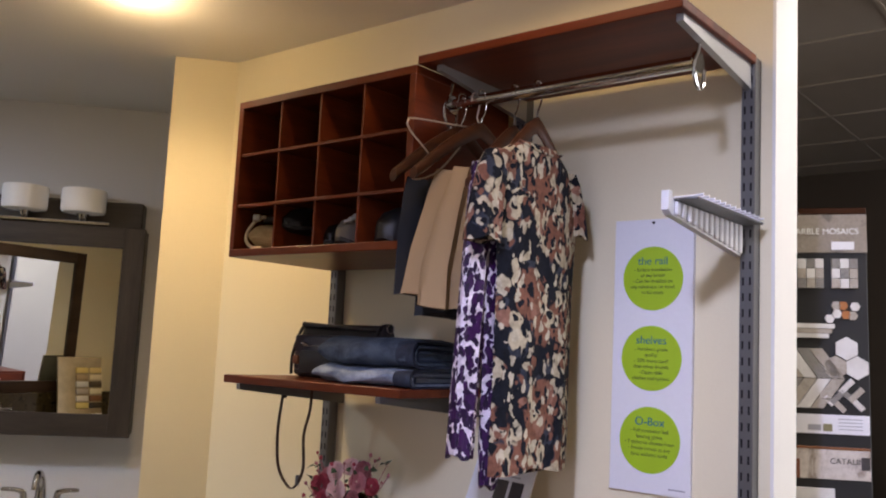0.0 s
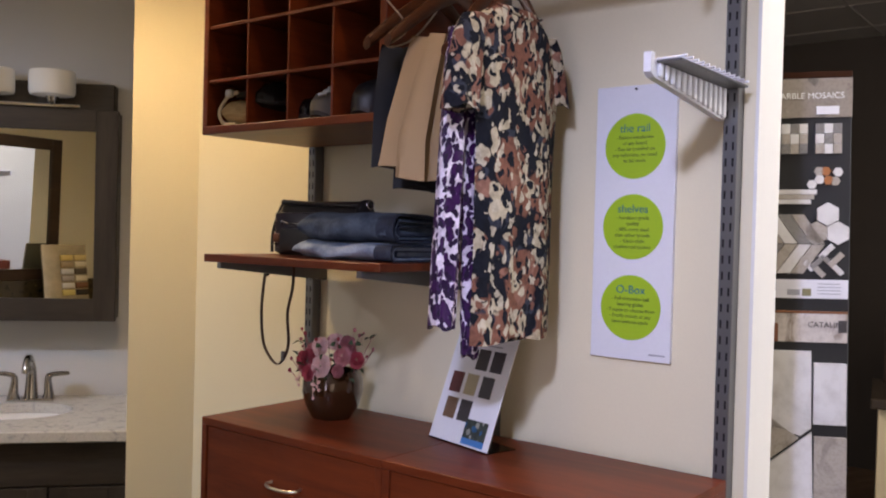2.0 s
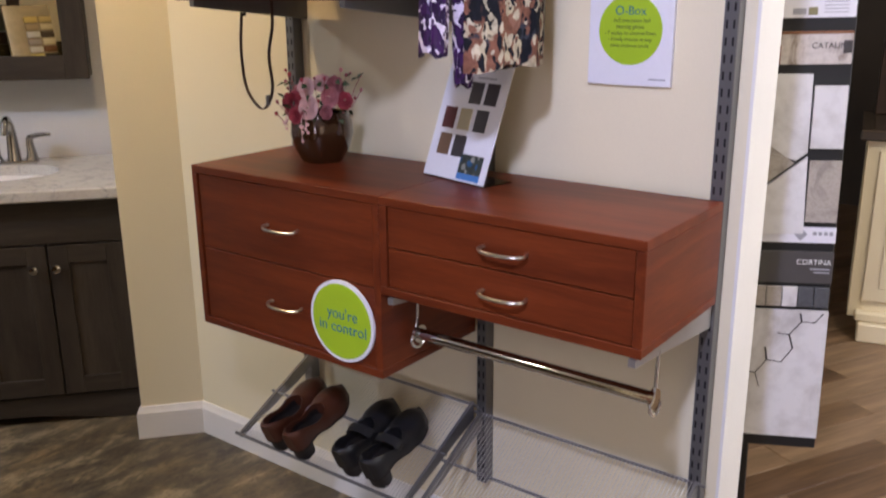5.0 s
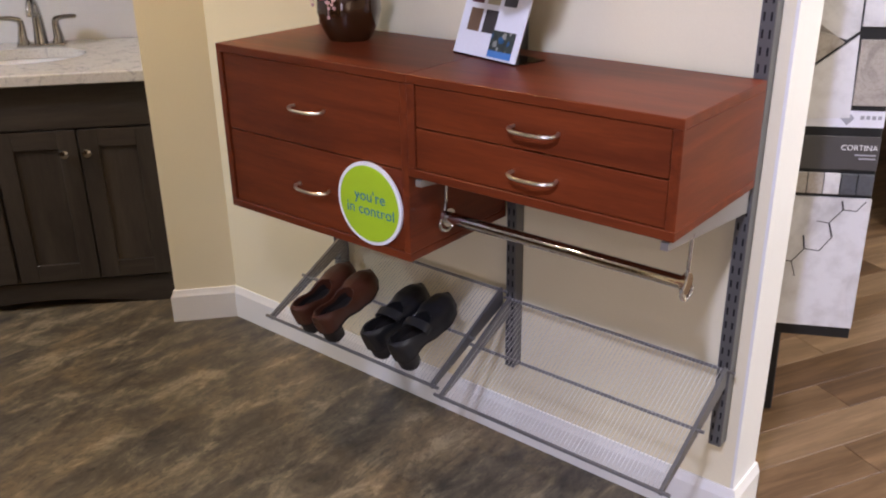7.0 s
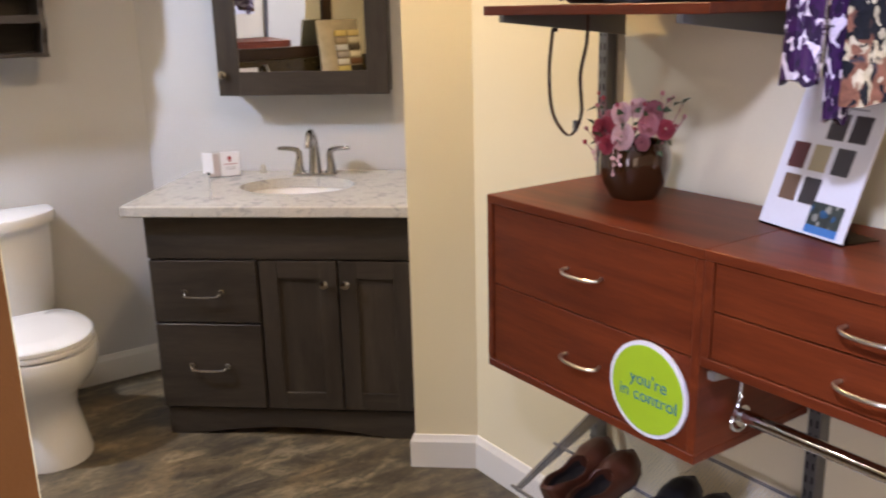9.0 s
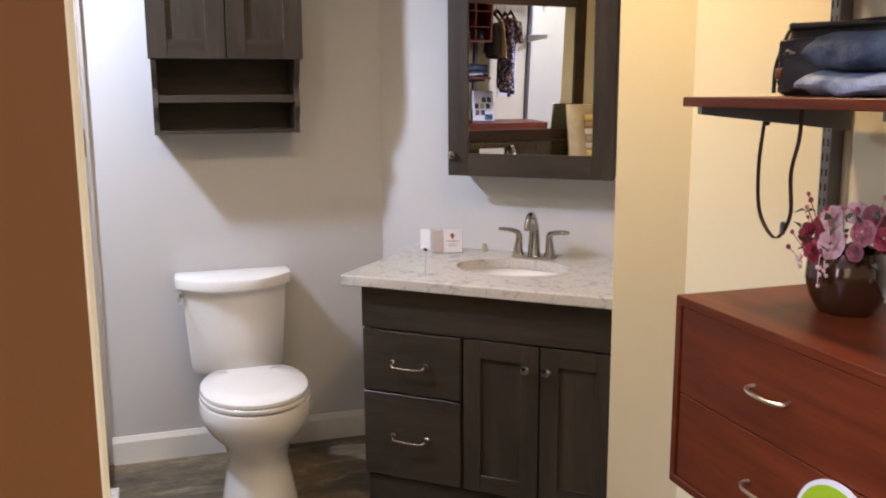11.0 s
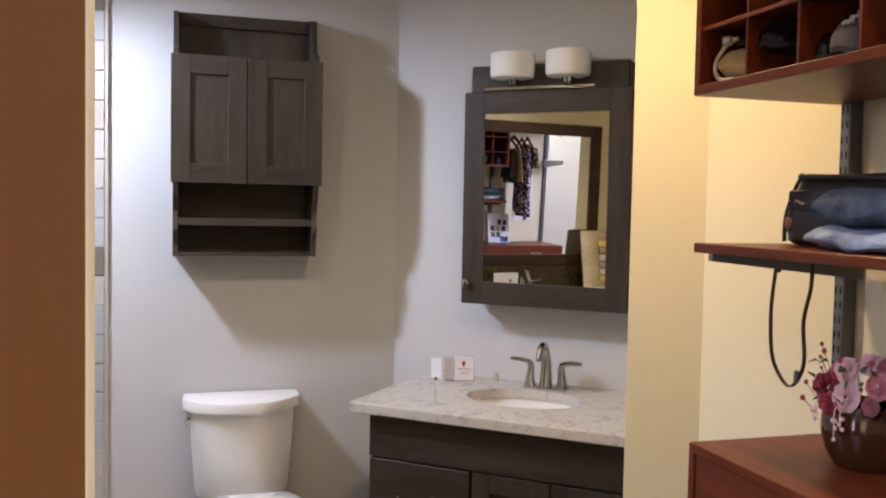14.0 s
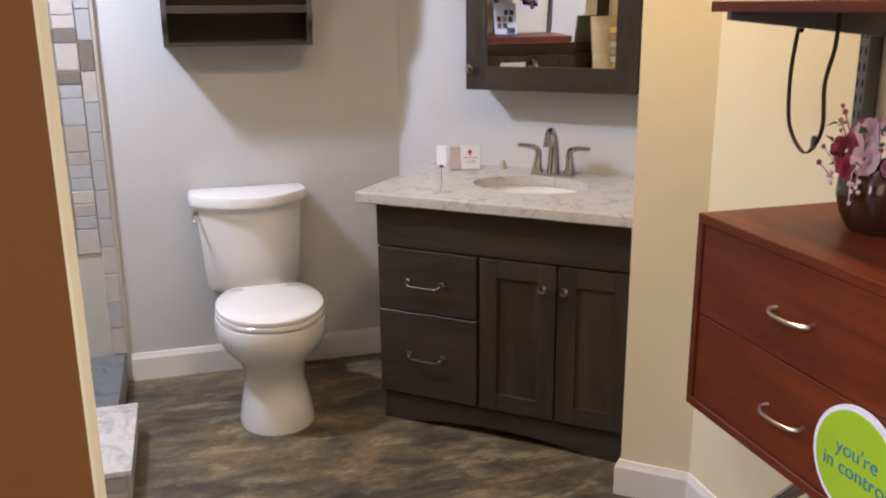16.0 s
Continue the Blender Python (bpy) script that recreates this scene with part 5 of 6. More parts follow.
# shoes in the cubbies
CF = 1.789
mid = [(CELLS[i] + CELLS[i + 1]) / 2 for i in range(4)]
M_ESP = wood("woven_straw", (0.42, 0.30, 0.15), (0.62, 0.48, 0.28), 0.8, "x", 30, 12, 0.6)
esp = thing("wedge_sandal", "beige straw wedge sandal lying in a cubby", "shoe", pose(mid[0] + 0.004, 1.395, CF) @ Matrix.Diagonal((1.12, 1.0, 1.1, 1)), "shoes")
bm = bmesh.new()
loft(bm, [[(-0.036 + 0.092 * u + 0.012 * math.cos(a) * (1 - u), -0.072 + 0.02 * u + 0.030 * (1 + 0.6 * u) * (1 + math.cos(a)), 0.034 - 0.012 * u + (0.032 - 0.008 * u) * w_ * math.sin(a)) for a in [2 * math.pi * k / 22 for k in range(22)]] for u, w_ in ((0, 0.55), (0.06, 0.85), (0.2, 1.0), (0.5, 1.02), (0.8, 0.98), (1.0, 0.95))])
part("wedge", bm, M_ESP, esp, "", True)
part("insole", tube(bmesh.new(), smooth_curve([(-0.02, -0.05, 0.071), (0.01, -0.03, 0.074), (0.045, 0.0, 0.07), (0.06, 0.03, 0.064)], 4), 0.008, 8), M_SOLE, esp, "dark insole", True)
part("strap", tube(bmesh.new(), smooth_curve([(0.0, -0.07, 0.003), (-0.032, -0.074, 0.006), (-0.05, -0.074, 0.02), (-0.056, -0.07, 0.038), (-0.046, -0.066, 0.056), (-0.032, -0.062, 0.07), (-0.01, -0.055, 0.078)], 5), 0.0042, 8), plain("cream_leather", (0.62, 0.52, 0.39), 0.5), esp, "", True)
part("buckle", box(bmesh.new(), (-0.04, -0.072, 0.066), (-0.018, -0.056, 0.084), 0.004), M_NICKEL, esp)
for k, (dx, dz, rot) in enumerate(((0.012, 0.0, 20), (-0.014, 0.045, -14))):
    shoe("flat_shoe", "glossy black flat shoe in a cubby", Matrix.Translation((mid[1] + dx, 1.55, CF + 0.006 + dz)) @ Matrix.Rotation(radians(-90 + rot), 4, "Z") @ Matrix.Rotation(radians(8 if k else 0), 4, "X") @ Matrix.Diagonal((1, 1.1, 1.4, 1)), plain("black_patent", (0.012, 0.011, 0.011), 0.15), M_SOLE, M_SOLE, 0.012, 0.23, 0.066)
snk = shoe("grey_shoe", "grey suede shoe with a beaded trim in a cubby", Matrix.Translation((mid[2] - 0.005, 1.565, CF + 0.007)) @ Matrix.Rotation(radians(-88), 4, "Z") @ Matrix.Diagonal((1.05, 0.95, 1.6, 1)), plain("grey_suede", (0.13, 0.115, 0.095), 0.8), M_SOLE, M_SOLE, 0.014, 0.24, 0.088)
for k in range(16):
    bm = bmesh.new()
    bmesh.ops.create_icosphere(bm, subdivisions=1, radius=0.0035, matrix=Matrix.Translation((0.19 + 0.042 * (k % 4) / 3, 0.012 + 0.007 * (k // 4), 0.047 - 0.006 * (k % 4))))
    part("bead", bm, plain("pewter_bead", (0.3, 0.26, 0.22), 0.3, 0.8), snk, "", True)
shoe("black_shoe", "black leather shoe in a cubby", Matrix.Translation((mid[3] + 0.0, 1.565, CF + 0.007)) @ Matrix.Rotation(radians(-92), 4, "Z") @ Matrix.Diagonal((1.05, 1.12, 1.9, 1)), M_BLACKSHOE, M_SOLE, M_SOLE, 0.014, 0.24, 0.09)

# ---- bath display: small things ----
fau = thing("faucet", "brushed nickel widespread faucet with two lever handles", "faucet", VAN @ pose(0.475, 0.515, 0.853))
part("base_plate", box(bmesh.new(), (-0.085, -0.024, 0.0), (0.085, 0.024, 0.012), 0.005, 2), M_NICKEL_DARK, fau, "", True)
part("spout", tube(bmesh.new(), smooth_curve([(0, 0, 0.01), (0, 0.002, 0.07), (0, -0.004, 0.13), (0, -0.03, 0.168), (0, -0.065, 0.165), (0, -0.085, 0.135), (0, -0.088, 0.118)], 5), [0.026 - 0.013 * min(1, i / 14) for i in range(31)], 14), M_NICKEL_DARK, fau, "", True)
for s in (-1, 1):
    h = part("handle", tube(bmesh.new(), [(0.062 * s, 0, 0.01), (0.064 * s, 0, 0.03), (0.06 * s, 0, 0.075), (0.062 * s, -0.002, 0.095)], [0.024, 0.018, 0.013, 0.012], 14), M_NICKEL_DARK, fau, "", True)
    part("lever", tube(bmesh.new(), smooth_curve([(0.06 * s, -0.002, 0.094), (0.09 * s, -0.006, 0.104), (0.14 * s, -0.01, 0.106)], 4), [0.011, 0.0105, 0.01, 0.0095, 0.009, 0.0085, 0.008, 0.0075, 0.006], 10), M_NICKEL_DARK, h, "", True)
M_PINKCARD = plain("pale_pink_card", (0.5, 0.43, 0.42), 0.4, vary=0.03)
M_RED = plain("red_print", (0.35, 0.03, 0.03), 0.5)
tg = thing("price_tag", "small white tag on a slim metal post on the vanity top", "tag", VAN @ pose(0.213, 0.085, 0.853, 0, 0, -12))
part("foot", disc(bmesh.new(), (0, 0, 0.0015), 0.005, "z", 0.003, 16), M_NICKEL, tg, "", True)
part("post", tube(bmesh.new(), [(0, 0, 0.003), (0, 0, 0.088)], 0.0013, 8), M_NICKEL, tg, "", True)
part("clip", box(bmesh.new(), (-0.006, -0.003, 0.082), (0.006, 0.005, 0.092), 0.001), M_SLOT, tg)
part("tag", box(bmesh.new(), (-0.021, -0.0008, 0.088), (0.021, 0.0008, 0.158), 0.0003), M_LABELWHITE, tg)
cd = thing("display_card", "white card with a small red emblem in an acrylic holder", "card", VAN @ pose(0.145, 0.498, 0.853, -6, 0, 29))
part("card", box(bmesh.new(), (-0.037, 0, 0.002), (0.037, 0.0015, 0.096), 0.0004), M_LABELWHITE, cd)
part("holder", box(bmesh.new(), (-0.085, 0.002, 0.0), (0.04, 0.0045, 0.098), 0.0008), M_ACRYL, cd)
part("holder_foot", box(bmesh.new(), (-0.085, -0.012, 0), (0.04, 0.03, 0.0025), 0.0008), M_ACRYL, cd)
part("side_leaf", box(bmesh.new(), (-0.08, 0.0, 0.004), (-0.04, 0.0014, 0.09), 0.0004), M_PINKCARD, cd, "pale pink leaflet")
part("emblem", disc(bmesh.new(), (-0.002, -0.0006, 0.07), 0.008, "y", 0.001, 16), M_RED, cd)
part("emblem_tip", box(bmesh.new(), (-0.005, -0.0011, 0.055), (0.002, -0.0002, 0.066), 0.0002), M_RED, cd)
for zz, hw in ((0.046, 0.026), (0.034, 0.018), (0.027, 0.018)):
    part("print_line", boxes(((-hw, -0.0007, zz), (hw, 0.0, zz + 0.0025))), M_RED if zz > 0.04 else M_GREYPRINT, cd)
soap = thing("soap_dish", "small clear glass dish on the vanity top", "dish", VAN @ pose(0.25, 0.572, 0.853))
part("dish", loft(bmesh.new(), [ring(0, 0, 0, 0.016, 0.016, 16), ring(0, 0, 0.02, 0.012, 0.012, 16), ring(0, 0, 0.034, 0.005, 0.005, 16)]), plain("beige_stone_dish", (0.45, 0.4, 0.32), 0.4), soap, "", True)

# second vanity with its mirror, seen in the mirrored door
v2 = thing("framed_mirror", "large dark wood framed mirror on the cream wall", "mirror", pose(-2.85, SIDE_Y + 0.001, 1.16))
MX0, MX1, MZ0, MZ1, FW = -2.95, -1.53, 1.16, 2.10, 0.075
part("mirror", boxes(((MX0 + FW - 0.01, SIDE_Y + 0.004, MZ0 + FW - 0.01), (MX1 - FW + 0.01, SIDE_Y + 0.010, MZ1 - FW + 0.01))), M_MIRROR, v2, "clear mirror glass", world=True)
M_ESPRESSO = wood("espresso_frame", (0.03, 0.016, 0.008), (0.06, 0.032, 0.016), 0.4, "x", 8, 5)
for lo, hi in (((MX0, MZ0), (MX0 + FW, MZ1)), ((MX1 - FW, MZ0), (MX1, MZ1)), ((MX0 + FW, MZ0), (MX1 - FW, MZ0 + FW)), ((MX0 + FW, MZ1 - FW), (MX1 - FW, MZ1))):
    part("frame", box(bmesh.new(), (lo[0], SIDE_Y + 0.001, lo[1]), (hi[0], SIDE_Y + 0.026, hi[1]), 0.003), M_ESPRESSO, v2, world=True)
v2.matrix_basis = v2.matrix_basis @ Matrix.Rotation(radians(-2.0), 4, "X")
cab2 = thing("second_vanity", "dark wood vanity with brown granite top and backsplash", "vanity", pose(-2.5, SIDE_Y, 0))
part("body", boxes(((-2.75, SIDE_Y + 0.001, 0.0), (-1.25, -0.14, 0.93))), M_ESPRESSO, cab2, world=True)
part("granite_top", box(bmesh.new(), (-2.77, SIDE_Y + 0.001, 0.931), (-1.21, -0.12, 0.965), 0.003), M_DARKGRANITE, cab2, world=True)
part("backsplash", box(bmesh.new(), (-2.77, SIDE_Y + 0.002, 0.966), (-1.21, SIDE_Y + 0.03, 1.158), 0.003), M_DARKGRANITE, cab2, world=True)
f2 = copy_thing(fau, pose(-2.19, -0.47, 0.966, 0, 0, 180))
tagged(f2, "polished two-handle faucet on the brown granite top")
c2 = thing("display_card", "white card on the brown granite top", "card", pose(-2.37, -0.35, 0.966))
part("card", box(bmesh.new(), (-0.085, -0.002, 0.0), (0.085, 0.002, 0.17), 0.0006), M_LABELWHITE, c2)
part("emblem", disc(bmesh.new(), (0.03, 0.0025, 0.12), 0.01, "y", 0.001, 16), M_RED, c2)
gold = thing("finish_display", "bronze sample board with gold and silver finish bars", "sample display", pose(-1.54, -0.47, 0.966, 0, 0, 180))
tilt2 = pose(0, 0, 0.0, -8, 0, 0)


def leaned(bm):
    bm.transform(tilt2)
    return bm


M_BRONZE = plain("bronze_print", (0.78, 0.62, 0.42), 0.16, 0.55, vary=0.6, scale=7)
part("board", leaned(box(bmesh.new(), (-0.17, 0.0, 0.0), (0.17, 0.012, 0.435), 0.002)), M_BRONZE, gold)
part("back_card", leaned(boxes(((-0.169, 0.0125, 0.002), (0.169, 0.0145, 0.433)))), plain("grey_green_card", (0.30, 0.29, 0.20), 0.7), gold)
part("title_strip", leaned(boxes(((-0.17, -0.0015, 0.0), (0.17, 0.0, 0.055)))), M_LABELWHITE, gold)
part("print_line", leaned(boxes(((0.02, -0.0022, 0.02), (0.13, -0.0014, 0.036)))), M_GREYPRINT, gold)
FIN = [((0.95, 0.72, 0.25), (0.9, 0.7, 0.3)), ((0.55, 0.42, 0.26), (0.95, 0.82, 0.55)), ((0.85, 0.85, 0.85), (0.12, 0.09, 0.06)), ((0.55, 0.5, 0.46), (0.95, 0.85, 0.6)), ((0.9, 0.88, 0.84), (0.25, 0.12, 0.06)), ((0.95, 0.8, 0.3), (0.06, 0.05, 0.045))]
for i, pair in enumerate(FIN):
    for k, c in enumerate(pair):
        x = -0.008 - 0.106 * k
        z = 0.345 - i * 0.047
        part("finish_bar", leaned(box(bmesh.new(), (x - 0.048, -0.014, z - 0.019), (x + 0.048, -0.001, z + 0.019), 0.006, 2)), plain("finish_metal", c, 0.14, 0.35, vary=0.05), gold, "", True)

# shower edge
M_TILES = [plain("tile_pale", (0.50, 0.46, 0.42), 0.4, vary=0.15, scale=20), plain("tile_grey", (0.42, 0.42, 0.425), 0.4, vary=0.15, scale=20), plain("tile_sand", (0.42, 0.375, 0.335), 0.4, vary=0.15, scale=20), plain("tile_taupe", (0.20, 0.165, 0.14), 0.4, vary=0.2, scale=20)]
sh = tagged(new("shower_wall_lining", mesh_of("shower_wall_lining", boxes(((TOILET_X + 0.0005, SIDE_Y, 0.0), (TOILET_X + 0.008, 0.025, CEIL_Z))), plain("tile_grout", (0.5, 0.48, 0.44), 0.8))), "pale grout backing of the tiled shower wall", "shower wall", "", "structure")
rnd = random.Random(11)
share = {}


def tile_piece(w_, h_, k, x, y, z, parent):
    key = (w_, h_, k)
    if key not in share:
        share[key] = mesh_of("tile", box(bmesh.new(), (0, -w_ / 2, -h_ / 2), (0.007, w_ / 2, h_ / 2), 0.0015), M_TILES[k])
    ob = new("tile", share[key])
    ob.parent = parent
    ob.matrix_basis = pose(x, y, z)


for i in range(22):
    tile_piece(0.05, 0.108, rnd.choice((0, 1, 2, 0, 1, 3)), TOILET_X + 0.008, -0.001, 0.18 + i * 0.112, sh)
for col in range(3):
    z = 0.55
    while z < CEIL_Z - 0.12:
        h_ = rnd.choice((0.046, 0.046, 0.096, 0.096))
        tile_piece(0.078, h_, rnd.choice((0, 1, 2, 0, 1, 3, 2)), TOILET_X + 0.008, -0.069 - col * 0.082, z + h_ / 2, sh)
        z += h_ + 0.004
solid("trim_tile_edge", boxes(((TOILET_X + 0.0005, 0.0255, 0.12), (TOILET_X + 0.014, 0.037, CEIL_Z))), plain("beige_edge_strip", (0.46, 0.42, 0.36), 0.5), "thin beige trim at the tile edge", "trim", "structure")
curb = thing("shower_curb", "tiled shower curb with a white marble slab", "shower curb", pose(-3.1, 0.0, 0))
part("slab", box(bmesh.new(), (-3.34, -0.32, 0.10), (-2.845, 0.086, 0.122), 0.003), M_MARBLE, curb, "white marble slab", world=True)
part("base", boxes(((-3.33, -0.31, 0.0), (-2.858, 0.07, 0.0995))), plain("base_grout", (0.4, 0.36, 0.3), 0.7), curb, world=True)
for i in range(4):
    for r in range(2):
        ob = part("tile", box(bmesh.new(), (-2.858, 0.066 - i * 0.1 - 0.096, 0.004 + r * 0.048), (-2.851, 0.066 - i * 0.1, 0.048 + r * 0.048), 0.001), M_TILES[(i + r * 2) % 3], curb, world=True)
for i in range(5):
    part("tile", box(bmesh.new(), (-3.33 + i * 0.092, 0.07, 0.004), (-3.242 + i * 0.092, 0.077, 0.098), 0.001), M_TILES[(i * 2 + 1) % 3], curb, world=True)
stp = thing("stone_step", "dark grey stone step against the tiled shower wall", "step", pose(-3.6, -0.1, 0))
part("block", box(bmesh.new(), (TOILET_X + 0.016, -0.4, 0.0), (-3.345, 0.02, 0.12), 0.003), M_GREYSTONE, stp, world=True)

# ---- showroom beyond the wall ----
solid("floor_showroom", boxes(((-2.549, 1.791, -0.06), (3.1, 6.6, -0.004)), ((-0.449, 1.751, -0.06), (3.1, 1.79, -0.004))), plain("plank_joint", (0.07, 0.042, 0.022), 0.7), "dark joints of the wooden showroom floor", "floor", "structure")
fl = bpy.data.objects["floor_showroom"]
PLANKS = [wood("oak_plank", (0.10, 0.058, 0.03), (0.27, 0.165, 0.088), 0.38, "y", 14, 4), wood("oak_plank_light", (0.16, 0.10, 0.055), (0.34, 0.22, 0.125), 0.38, "y", 14, 4), wood("oak_plank_dark", (0.07, 0.04, 0.022), (0.2, 0.115, 0.06), 0.38, "y", 14, 4)]
pm = [mesh_of("plank", box(bmesh.new(), (0.001, 0.001, -0.02), (0.129, 0.899, 0.0), 0.0015), m) for m in PLANKS]
rnd = random.Random(5)
spin = pose(0, 0, 0, 0, 0, -28)
for i in range(-26, 30):
    for j in range(-2, 8):
        off = (i * 0.37) % 0.9
        m = Matrix.Translation((0, 2.2, 0)) @ spin @ Matrix.Translation((i * 0.13, j * 0.9 + off, 0))
        cs = [m @ Vector(c) for c in ((0, 0, 0), (0.13, 0, 0), (0, 0.9, 0), (0.13, 0.9, 0))]
        kind = rnd.choice((0, 0, 1, 2, 0))
        if max(c.y for c in cs) < 1.83 or min(c.y for c in cs) > 6.4 or max(c.x for c in cs) < -2.4 or min(c.x for c in cs) > 2.9:
            continue
        if min(c.y for c in cs) > 1.795:
            ob = new("plank", pm[kind])
            ob.matrix_basis = m
        else:
            bm = box(bmesh.new(), (0.001, 0.001, -0.02), (0.129, 0.899, 0.0), 0.0015)
            inv = m.inverted()
            cut = bmesh.ops.bisect_plane(bm, geom=bm.verts[:] + bm.edges[:] + bm.faces[:], plane_co=inv @ Vector((0, 1.795, 0)), plane_no=(inv.to_3x3() @ Vector((0, -1, 0))), clear_outer=True)
            ob = new("plank", mesh_of("plank", bm, PLANKS[kind]))
            ob.matrix_basis = m
        ob.parent = fl

# sample boards in a floor rack
DISP = pose(-0.583, 2.231, 1.44, 0, 0, 25) @ pose(0, 0, -1.4755, 0, -1.05, 0) @ Matrix.Diagonal((1, 1, 1.017, 1))
rackd = thing("tile_display", "black upright display board of marble, porcelain and mosaic tile samples", "tile display", DISP)
R = 0.105
part("backing", box(bmesh.new(), (-0.5, 0.004, 0.30), (R, 0.03, 1.965), 0.002), M_BLACK, rackd)
part("foot", box(bmesh.new(), (-0.36, 0.031, 0.044), (-0.06, 0.20, 0.42), 0.004), M_BLACK, rackd)
part("top_strip", box(bmesh.new(), (-0.5, 0.0, 1.95), (R, 0.004, 1.965), 0.001), plain("copper_strip", (0.06, 0.022, 0.01), 0.3, 0.7), rackd)


def bd(name, x0, x1, z0, z1, mat, label="", y=0.003, proud=0.002):
    return part(name, box(bmesh.new(), (x0, -proud, z0), (x1, y, z1), 0.0006), mat, rackd, label)


M_HEADER = stone("header_print", (0.28, 0.24, 0.20), (0.14, 0.12, 0.1), (0.4, 0.36, 0.3), 0.5, 14)
hd = bd("header", -0.5, R, 1.853, 1.948, M_HEADER, "stone-print header strip")
M_WHITEPRINT = plain("white_print", (0.8, 0.8, 0.78), 0.5, vary=0.0)
M_DARKPRINT = plain("dark_print", (0.05, 0.045, 0.045), 0.5, vary=0.0)
text("title", "MARBLE MOSAICS", 0.0205, Matrix.Translation((0.004, -0.0045, 1.905)) @ UPRIGHT, M_WHITEPRINT, hd)
bd("label_strip", 0.022, 0.075, 1.86, 1.88, M_LABELWHITE, "", 0.003, 0.004)
SAMPLE = [stone("sample_marble", (0.70, 0.69, 0.68), (0.56, 0.55, 0.54), (0.74, 0.74, 0.73), 0.3, 2.2), stone("sample_beige", (0.42, 0.38, 0.33), (0.3, 0.27, 0.23), (0.5, 0.46, 0.4), 0.35, 14), stone("sample_grey", (0.24, 0.23, 0.22), (0.15, 0.15, 0.15), (0.32, 0.3, 0.29), 0.35, 14), stone("sample_charcoal", (0.09, 0.095, 0.105), (0.05, 0.05, 0.055), (0.14, 0.145, 0.15), 0.35, 14), plain("sample_rust", (0.42, 0.16, 0.05), 0.4)]
pick = [0, 2, 0, 1, 0, 1, 2, 1, 2]
for (xa, za, ks) in ((-0.058, 1.765, pick), (0.021, 1.765, [2, 0, 2, 0, 2, 1, 1, 0, 1])):
    for i in range(9):
        x, z = xa + (i % 3) * 0.0205, za + (2 - i // 3) * 0.0245
        bd("mosaic_tile", x, x + 0.0195, z, z + 0.0235, SAMPLE[ks[i]], "", 0.003, 0.007)
bd("sample_tile", -0.13, -0.082, 1.705, 1.76, SAMPLE[1], "", 0.003, 0.007)


def flat_poly(name, pts, mat, proud=0.007):
    return part(name, prism(bmesh.new(), pts, "y", -proud, 0.003), mat, rackd)


def hexagon(cx, cz, r, mat, rot=0):
    return flat_poly("hexagon_tile", [(cx + r * math.cos(radians(60 * i + 30 + rot)), cz + r * math.sin(radians(60 * i + 30 + rot))) for i in range(6)], mat)


for cx, cz, k in ((0.014, 1.69, 0), (0.032, 1.702, 0), (0.046, 1.722, 4), (0.052, 1.70, 4), (0.03, 1.722, 1), (0.068, 1.698, 1), (0.074, 1.72, 0)):
    hexagon(cx, cz, 0.0115, SAMPLE[k], 30)
for cx, cz, k in ((0.052, 1.618, 0), (0.026, 1.572, 1), (0.076, 1.572, 0)):
    hexagon(cx, cz, 0.0285, SAMPLE[k])
for i, (z, k, x1) in enumerate(((1.672, 0, 0.026), (1.66, 1, 0.02), (1.648, 0, 0.012))):
    bd("mosaic_strip", -0.5, x1, z - 0.0055, z + 0.0055, SAMPLE[k], "", 0.003, 0.006)
for j in range(4):
    for s, k in ((1, (1, 0, 2, 1)[j]), (-1, (2, 1, 0, 1)[j])):
        x0 = -0.13 + j * 0.032
        flat_poly("chevron_tile", [(x0, 1.545 + s * 0.072), (x0 + 0.030, 1.545 + s * 0.072), (x0 + 0.08, 1.545 + s * 0.001), (x0 + 0.05, 1.545 + s * 0.001)][::s], SAMPLE[k])
for j, (cx, cz) in enumerate(((0.005, 1.505), (0.03, 1.49), (0.05, 1.515), (0.072, 1.495))):
    for s in (1, -1):
        a = radians(45 * s)
        u, v = Vector((math.cos(a), math.sin(a))) * 0.021, Vector((-math.sin(a), math.cos(a))) * 0.0065
        c0 = Vector((cx, cz + (0.012 if s > 0 else -0.008)))
        flat_poly("herringbone_tile", [tuple(c0 - u - v), tuple(c0 + u - v), tuple(c0 + u + v), tuple(c0 - u + v)], SAMPLE[(j + (s > 0)) % 3], 0.007 + 0.001 * (s > 0))
bd("footer_strip", -0.5, R - 0.004, 1.412, 1.458, M_LABELWHITE, "white printed footer strip")
bd("emblem", -0.005, 0.016, 1.418, 1.436, plain("olive_emblem", (0.22, 0.2, 0.1), 0.5), "", 0.003, 0.003)
for i in range(4):
    bd("print_line", 0.03, 0.085, 1.447 - i * 0.008, 1.449 - i * 0.008, M_GREYPRINT, "", 0.003, 0.003)
bd("print_block", -0.08, -0.066, 1.43, 1.453, M_GREYPRINT, "", 0.003, 0.003)
bd("wordmark", -0.04, -0.01, 1.42, 1.434, M_GREYPRINT, "", 0.003, 0.003)
h2 = bd("header", -0.5, R - 0.004, 1.305, 1.375, stone("interior_print", (0.60, 0.55, 0.50), (0.18, 0.12, 0.08), (0.6, 0.57, 0.54), 0.5, 7), "header strip with an interior photograph")
text("title", "CATALIN", 0.019, Matrix.Translation((0.048, -0.0045, 1.348)) @ UPRIGHT, M_DARKPRINT, h2)
